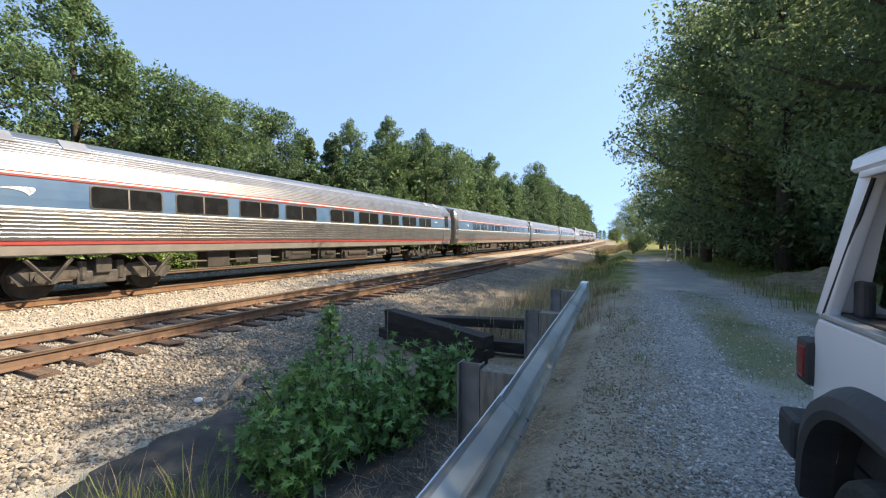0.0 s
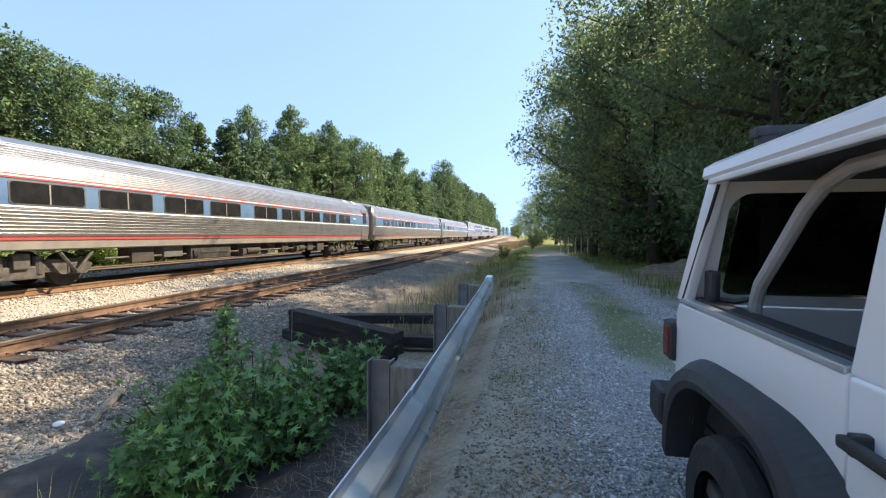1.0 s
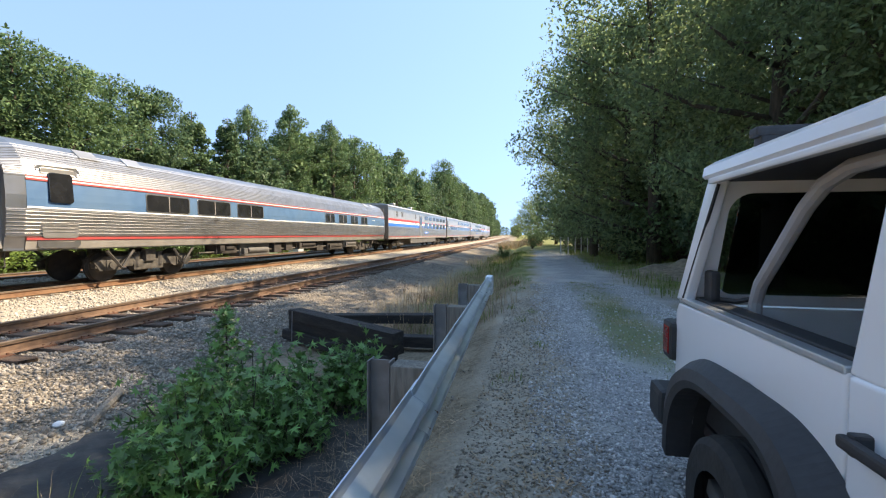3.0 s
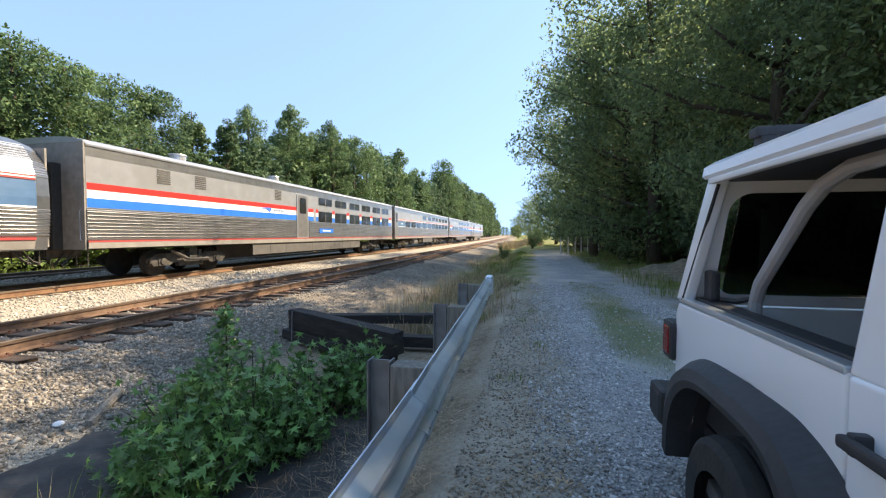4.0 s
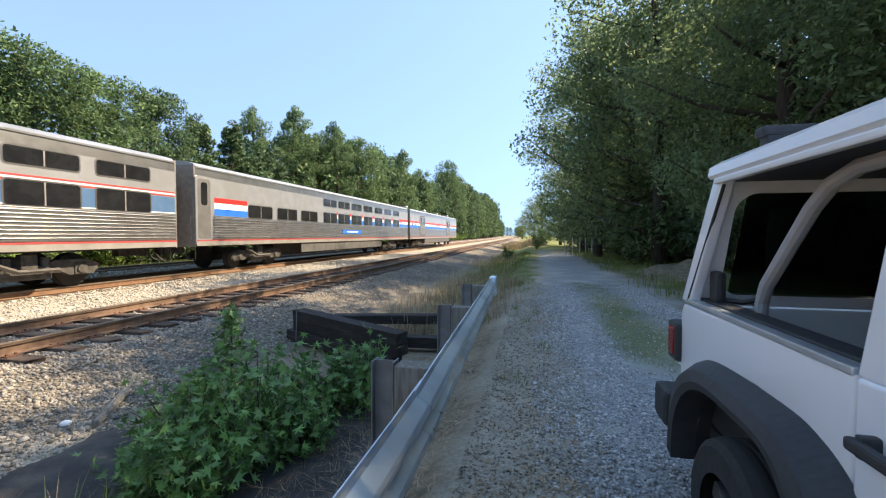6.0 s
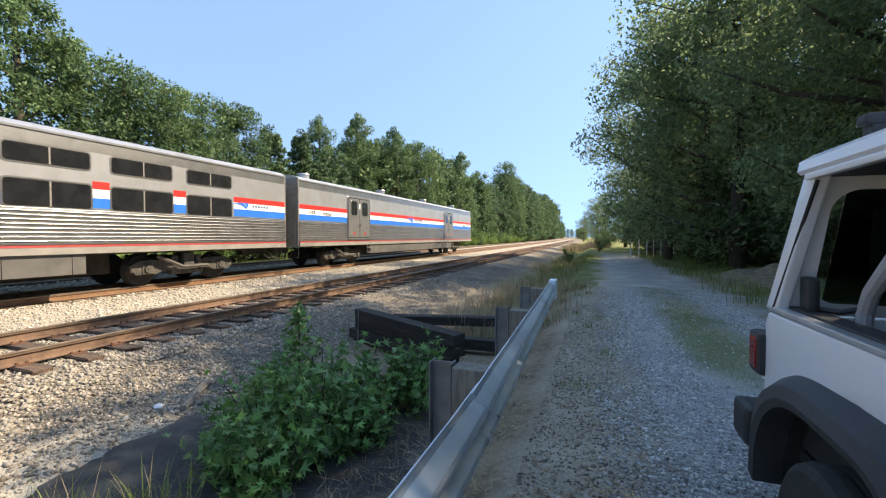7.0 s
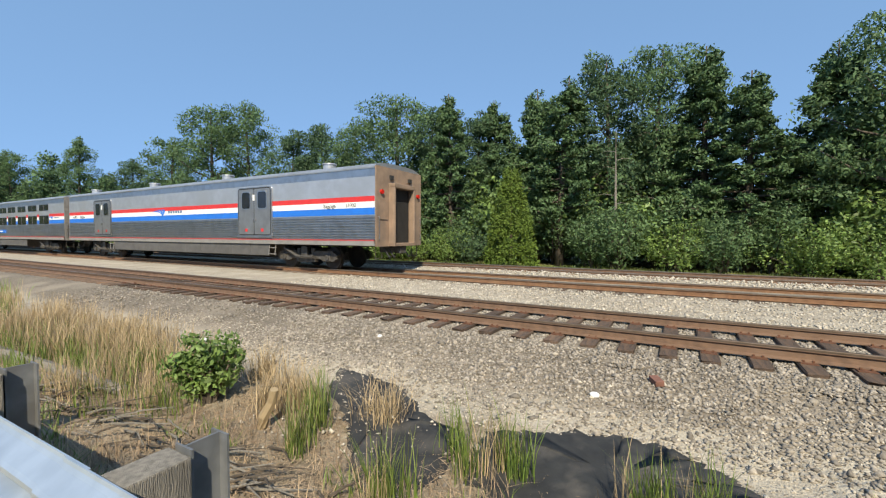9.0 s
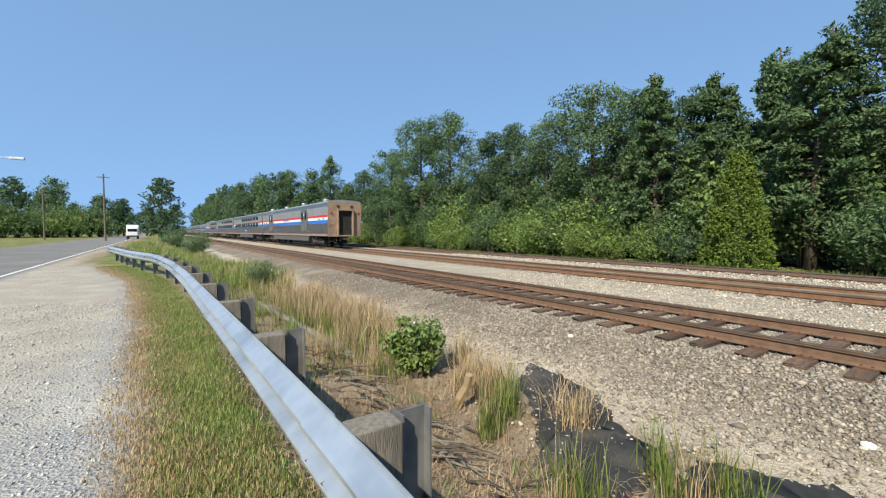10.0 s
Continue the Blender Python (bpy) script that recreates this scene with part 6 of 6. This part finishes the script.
def build_offroader():
    th = thing("off_road_car", "white four-door off-road car with black flared wheel arches parked on gravel", "car")
    L0, R0 = 0.85, 2.53
    glass = bpy.data.materials.new("tinted_car_glass")
    glass.use_nodes = True
    N, K = glass.node_tree.nodes, glass.node_tree.links
    tr, gl, fr, mx = N.new("ShaderNodeBsdfTransparent"), N.new("ShaderNodeBsdfGlossy"), N.new("ShaderNodeFresnel"), N.new("ShaderNodeMixShader")
    tr.inputs[0].default_value = (.30, .32, .33, 1)
    gl.inputs["Roughness"].default_value = .02
    fr.inputs[0].default_value = 1.5
    K.new(fr.outputs[0], mx.inputs[0])
    K.new(tr.outputs[0], mx.inputs[1])
    K.new(gl.outputs[0], mx.inputs[2])
    K.new(mx.outputs[0], N["Material Output"].inputs[0])
    axle = 1.84

    def arch(y0, r, a0, a1, n=14):
        return [(y0 + r * math.cos(radians(a0 + (a1 - a0) * i / n)), .40 + r * math.sin(radians(a0 + (a1 - a0) * i / n))) for i in range(n + 1)]
    for xa, xb in ((L0, L0 + .05), (R0 - .05, R0)):
        bm = bmesh.new()
        pts = [(2.66, .55), (2.68, .75), (2.68, 1.10), (2.64, 1.155), (1.325, 1.175), (1.325, .80)] + arch(axle, .56, 137, 8)
        side_plate(bm, pts, xa, xb)
        soften(bm, .014)
        part("rear_quarter", bm, M["carpaint"], th, smooth=True)
        for y0, y1 in ((.34, 1.315), (-.66, .33)):
            bm = bmesh.new()
            side_plate(bm, [(y0, .50), *(((y1, .50),) if y0 < 0 else ((y1 - .16, .50), (y1 - .10, .66), (y1, .79))), (y1, 1.172), (y0, 1.19)], xa - (.006 if xa < 1 else 0), xb + (.006 if xa > 1 else 0))
            soften(bm, .016)
            d = part("door", bm, M["carpaint"], th, smooth=True)
            s = -1 if xa < 1 else 1
            x = xa if xa < 1 else xb
            bm = bmesh.new()
            box(bm, x + s * .055 - .014, x + s * .055 + .014, y1 - .26, y1 - .06, 1.0, 1.035, .01)
            box(bm, min(x, x + s * .05), max(x, x + s * .05), y1 - .10, y1 - .07, .985, 1.045, .008)
            box(bm, min(x, x + s * .05), max(x, x + s * .05), y1 - .25, y1 - .22, .985, 1.045, .008)
            part("handle", bm, M["carplastic"], d, "black door handle")
        bm = bmesh.new()
        side_plate(bm, [(-.67, 1.16), (-1.9, 1.10), (-1.95, .75), (-1.9, .62), (-1.56, .62)] + arch(-1.08, .50, 153, 36), xa + .01, xb)
        part("front_wing", bm, M["carpaint"], th)
        # belt moulding and window rail
        bm = bmesh.new()
        s = -1 if xa < 1 else 1
        x = xa if xa < 1 else xb
        box(bm, min(x + s * .004, x - s * .05), max(x + s * .004, x - s * .05), 1.33, 2.62, 1.165, 1.192, .006)
        part("belt_moulding", bm, M["galv"], th, "bright belt moulding")
        bm = bmesh.new()
        box(bm, min(x - s * .055, x - s * .15), max(x - s * .055, x - s * .15), 1.33, 2.58, 1.15, 1.20, .006)
        part("inner_rail", bm, M["carplastic"], th)
        # pillars, leaning in towards the roof
        for yb, yt, w, nm in ((2.55, 2.26, .13, "rear_pillar"), (1.19, 1.12, .13, "door_pillar"), (.30, .28, .10, "door_pillar"), (-.66, -.20, .08, "windscreen_pillar")):
            bm = bmesh.new()
            g = []
            for y, z, dx in ((yb, 1.17, 0), (yt, 1.88, .055)):
                a, b = (x - s * dx), (x - s * (dx + .055))
                g.append([bm.verts.new(p) for p in ((a, y, z), (a, y + w, z), (b, y + w, z), (b, y, z))])
            for k in range(4):
                bm.faces.new((g[0][k], g[0][(k + 1) % 4], g[1][(k + 1) % 4], g[1][k]))
            bm.faces.new(g[0][::-1])
            bm.faces.new(g[1])
            bmesh.ops.recalc_face_normals(bm, faces=bm.faces)
            soften(bm, .012)
            pl = part(nm, bm, M["carpaint"], th, smooth=True)
            if nm == "rear_pillar":
                bm = bmesh.new()
                tube(bm, [(x - s * .003, yb + .03, 1.18), (x - s * .056, yt + .03, 1.80)], .009, 6)
                part("seal", bm, M["gasket"], pl)
    # tailgate, floor and bulkheads of the tub
    bm = bmesh.new()
    box(bm, L0 + .052, R0 - .052, 2.60, 2.66, .55, 1.15, .01)
    part("tailgate", bm, M["carpaint"], th)
    bm = bmesh.new()
    side_plate(bm, [(2.60, 1.17), (2.606, 1.17), (2.366, 1.83), (2.36, 1.83)], L0 + .2, R0 - .2)
    q = part("tailgate_glass", bm, glass, th)
    q.visible_shadow = False
    bm = bmesh.new()
    box(bm, L0 + .052, R0 - .052, -.65, 2.598, .50, .56)
    part("floor_pan", bm, M["carplastic"], th)
    bm = bmesh.new()
    box(bm, L0 + .06, R0 - .06, -1.95, -.69, .55, 1.12, .04)
    part("bonnet", bm, M["carpaint"], th)
    bm = bmesh.new()
    box(bm, L0 + .052, L0 + .20, 1.4, 2.45, .57, 1.145, .02)
    part("wheel_house", bm, M["carplastic"], th)
    bm = bmesh.new()
    box(bm, R0 - .20, R0 - .052, 1.4, 2.45, .57, 1.145, .02)
    part("wheel_house", bm, M["carplastic"], th)
    # hard top
    bm = bmesh.new()
    prof = [(L0 + .035, 1.835), (L0 + .022, 1.85), (L0 + .03, 1.895), (L0 + .08, 1.925), (L0 + .5, 1.945), (R0 - .5, 1.945), (R0 - .08, 1.925), (R0 - .03, 1.895), (R0 - .022, 1.85), (R0 - .035, 1.835)]
    extrude(bm, prof, [-.30, -.2, 2.30, 2.40])
    part("hard_top", bm, M["carpaint"], th)
    # roof rack bars on short feet
    for y in (2.12, 1.15):
        bm = bmesh.new()
        box(bm, L0 + .12, R0 - .12, y - .04, y + .04, 1.985, 2.03, .014)
        rb = part("rack_bar", bm, M["carplastic"], th, "black roof rack bar")
        for x in (L0 + .17, R0 - .17):
            bm = bmesh.new()
            box(bm, x - .03, x + .03, y - .035, y + .035, 1.91, 1.99, .008)
            part("foot", bm, M["carplastic"], rb)
    for x in (L0 + .045, R0 - .045):
        bm = bmesh.new()
        box(bm, x - .02, x + .02, .3, 2.34, 1.805, 1.834, .008)
        part("gutter", bm, M["carpaint"], th)
    bm = bmesh.new()
    box(bm, L0 + .07, R0 - .07, -.2, 2.33, 1.815, 1.833)
    part("headliner", bm, M["carplastic"], th)
    # inner surround of the tailgate window, with round corners
    bm = bmesh.new()
    outer, inner = [], []
    xl, xr, zb, zt, rr = L0 + .15, R0 - .15, 1.22, 1.76, .10
    for cx, cz, a0, ox, oz in ((xl + rr, zb + rr, 180, L0 + .058, 1.16), (xr - rr, zb + rr, 270, R0 - .058, 1.16), (xr - rr, zt - rr, 0, R0 - .075, 1.832), (xl + rr, zt - rr, 90, L0 + .075, 1.832)):
        for i in range(7):
            q = radians(a0 + 15 * i)
            inner.append((cx + rr * math.cos(q), cz + rr * math.sin(q)))
            outer.append((ox, oz))
    slope = lambda z: 2.585 - (z - 1.16) * .36
    ring = [[bm.verts.new((x, slope(z) + d, z)) for x, z in o] for o, d in ((outer, 0), (inner, 0), (inner, .02), (outer, .02))]
    for A, B in zip(ring, ring[1:] + ring[:1]):
        for i in range(28):
            j = (i + 1) % 28
            bm.faces.new((A[i], A[j], B[j], B[i]))
    bmesh.ops.remove_doubles(bm, verts=bm.verts, dist=.0005)
    bmesh.ops.recalc_face_normals(bm, faces=bm.faces)
    part("tailgate_surround", bm, M["carpaint"], th, "white inner window surround")
    bm = bmesh.new()
    v = [bm.verts.new(p) for p in ((R0 - .06, 1.32, 1.19), (R0 - .06, 2.50, 1.18), (R0 - .10, 2.24, 1.82), (R0 - .10, 1.24, 1.82))]
    bm.faces.new(v)
    part("far_quarter_glass", bm, M["carglass"], th, "dark tinted quarter window")
    # inside
    bm = bmesh.new()
    box(bm, R0 - .085, R0 - .056, -.6, 2.56, .57, 1.175, .01)
    part("side_trim", bm, M["carplastic"], th, "dark inner side trim")
    for x in (L0 + .24, R0 - .24):
        bm = bmesh.new()
        tube(bm, [(x, 2.34, .75), (x, 2.31, 1.22), (x, 2.27, 1.31), (x, 1.95, 1.66), (x, 1.84, 1.745), (x, 1.70, 1.79), (x, 1.5, 1.80), (x, .2, 1.80)], .03, 10)
        part("roll_bar", bm, M["carbar"], th, "grey padded roll bar")
        bm = bmesh.new()
        tube(bm, [(x, 1.30, 1.76), (x, 1.26, 1.5), (x, 1.25, .7)], .034, 10)
        part("roll_bar", bm, M["carbar"], th)
    bm = bmesh.new()
    tube(bm, [(L0 + .24, 1.28, 1.80), (R0 - .24, 1.28, 1.80)], .034, 10)
    part("cross_bar", bm, M["carbar"], th)
    bm = bmesh.new()
    tube(bm, [(R0 - .45, 1.42, 1.72), (L0 + .55, 1.35, 1.2)], .022, 8)
    part("belt_strap", bm, M["carplastic"], th)
    for x in (1.03, 1.72):
        bm = bmesh.new()
        box(bm, x, x + .62, .98, 1.14, .8, 1.28, .05)
        box(bm, x + .16, x + .46, 1.0, 1.1, 1.31, 1.5, .04)
        st = part("rear_seat", bm, M["carplastic"], th)
        bm = bmesh.new()
        box(bm, x, x + .62, .5, 1.0, .56, .82, .05)
        part("cushion", bm, M["carplastic"], st)
    bm = bmesh.new()
    box(bm, L0 + .075, L0 + .125, 2.40, 2.50, 1.195, 1.36, .02)
    tube(bm, [(L0 + .11, 2.44, 1.21), (L0 + .18, 2.36, 1.21), (L0 + .24, 2.3, 1.24)], .014, 6)
    part("speaker", bm, M["carplastic"], th, "small black speaker at the rear pillar")
    bm = bmesh.new()
    box(bm, 1.35, 1.55, 1.75, 1.95, 1.74, 1.79, .02)
    part("dome_lamp", bm, M["carplastic"], th)
    # flares, wheels, bumpers, lamps
    for s, x in ((-1, L0), (1, R0)):
        for y0, ro, ri in ((axle, .635, .535), (-1.08, .60, .51)):
            bm = bmesh.new()
            k = ro / .635

            def curve(pts, n=4):
                out = []
                for i in range(len(pts) - 1):
                    p0, p1, p2, p3 = (Vector(pts[max(0, min(len(pts) - 1, i + j))]) for j in (-1, 0, 1, 2))
                    for q in range(n):
                        t = q / n
                        out.append(tuple(.5 * (2 * p1 + (p2 - p0) * t + (2 * p0 - 5 * p1 + 4 * p2 - p3) * t * t + (3 * p1 - p0 - 3 * p2 + p3) * t ** 3)))
                return out + [pts[-1]]
            joint = [(y0 + u * k, z * k) for u, z in ((.80, .40), (.79, .62), (.70, .80), (.52, .90), (.36, .945), (.10, .962), (-.24, .962), (-.38, .94), (-.50, .89), (-.60, .80), (-.68, .64), (-.70, .40))]
            rim = [(y0 + u * k, z * k) for u, z in ((.62, .38), (.60, .58), (.50, .74), (.34, .845), (.16, .888), (-.06, .893), (-.27, .886), (-.38, .855), (-.46, .79), (-.53, .68), (-.58, .52), (-.59, .38))]
            inner = [(y0 + u * .93 * k, (z - .03) * k) for u, z in ((.62, .38), (.60, .58), (.50, .74), (.34, .845), (.16, .888), (-.06, .893), (-.27, .886), (-.38, .855), (-.46, .79), (-.53, .68), (-.58, .52), (-.59, .38))]
            joint, rim, inner = curve(joint), curve(rim), curve(inner)
            crown = [(p[0] * .35 + q[0] * .65, p[1] * .35 + q[1] * .65 + .018) for p, q in zip(joint, rim)]
            V = []
            for pts, xx in ((joint, x), (crown, x + s * .105), (rim, x + s * .128), (inner, x + s * .122), (inner, x - s * .02)):
                V.append([bm.verts.new((xx, y, z)) for y, z in pts])
            for P, Q in zip(V, V[1:]):
                for i in range(len(P) - 1):
                    bm.faces.new((P[i], P[i + 1], Q[i + 1], Q[i]))
            bmesh.ops.recalc_face_normals(bm, faces=bm.faces)
            part("wheel_arch", bm, M["carplastic"], th, "black flared plastic wheel arch")
            bm = bmesh.new()
            xi = x - s * .15
            pr = [(.0, .24), (.0, .36), (.02, .395), (.06, .41), (.085, .412), (.09, .398), (.10, .398), (.105, .412), (.15, .412), (.155, .398), (.165, .398), (.17, .412), (.20, .41), (.24, .395), (.26, .36), (.26, .24)]
            seg = 40
            rings = [[bm.verts.new((xi + s * px * (1), y0 + .87 * r * math.cos(2 * math.pi * k / seg), .355 + .87 * r * math.sin(2 * math.pi * k / seg))) for px, r in pr] for k in range(seg)]
            for k in range(seg):
                P, Q = rings[k], rings[(k + 1) % seg]
                for i in range(len(pr) - 1):
                    bm.faces.new((P[i], P[i + 1], Q[i + 1], Q[i]))
            bmesh.ops.recalc_face_normals(bm, faces=bm.faces)
            w = part("wheel", bm, M["cartyre"], th, "black off-road tyre", smooth=False)
            bm = bmesh.new()
            cyl(bm, (xi + s * .10, y0, .355), (xi + s * .16, y0, .355), .21, .20, 28)
            for k in range(5):
                box(bm, -.02, .02, -.04, .04, .05, .215, .01, Matrix.Translation((xi + s * .19, y0, .355)) @ Matrix.Rotation(2 * math.pi * k / 5, 4, 'X'))
            cyl(bm, (xi + s * .16, y0, .355), (xi + s * .22, y0, .355), .06, .05, 16)
            part("rim", bm, M["galv_post"], w)
            bm = bmesh.new()
            n = 18
            V = [[bm.verts.new((x - s * q, y0 + .555 * math.cos(a), .40 + .555 * math.sin(a))) for q in (-.01, .42)] for a in [radians(-25 + 230 * i / n) for i in range(n + 1)]]
            for P, Q in zip(V, V[1:]):
                bm.faces.new((P[0], P[1], Q[1], Q[0]))
            bm.faces.new([v[1] for v in V])
            part("arch_liner", bm, M["gasket"], th)
        xa = x - s * .10
        bm = bmesh.new()
        box(bm, min(x + s * .03, x - s * .15), max(x + s * .03, x - s * .15), 2.66, 2.83, .80, 1.03, .025)
        h = part("tail_lamp", bm, M["carplastic"], th, "square tail lamp in black housing")
        bm = bmesh.new()
        box(bm, min(x + s * .036, x - s * .05), max(x + s * .036, x - s * .05), 2.695, 2.80, .83, 1.0, .012)
        box(bm, min(x, x - s * .13), max(x, x - s * .13), 2.80, 2.838, .83, 1.0, .012)
        part("lens", bm, M["taillight"], h, "red tail lamp lens")
        bm = bmesh.new()
        box(bm, x - .02, x + .02, -1.9, 1.3, .44, .50, .01)
        part("side_step", bm, M["carplastic"], th)
        bm = bmesh.new()
        box(bm, min(x + s * .06, x + s * .26), max(x + s * .06, x + s * .26), -.62, -.52, 1.2, 1.38, .03)
        part("door_mirror", bm, M["carplastic"], th)
    bm = bmesh.new()
    box(bm, L0 - .07, R0 + .07, 2.70, 2.96, .38, .60, .04)
    part("rear_bumper", bm, M["carplastic"], th, "black rear bumper")
    bm = bmesh.new()
    box(bm, L0 - .02, R0 + .02, -2.25, -1.98, .40, .62, .04)
    part("front_bumper", bm, M["carplastic"], th)
    bm = bmesh.new()
    side_plate(bm, [(-.62, 1.17), (-.614, 1.17), (-.174, 1.83), (-.18, 1.83)], L0 + .1, R0 - .1)
    q = part("windscreen", bm, glass, th)
    q.visible_shadow = False


build_offroader()


# ---------------------------------------------------------------- what moves
def motions():
    for i, car in enumerate(CARS):
        rows = []
        for t in (0, 1, 2, 3, 4, 5, 6, 7, 8, 9, 10):
            rows.append((t, car_pose(rear_end(t) - VH - 27.1 * i)))
        walk(car, rows)


motions()
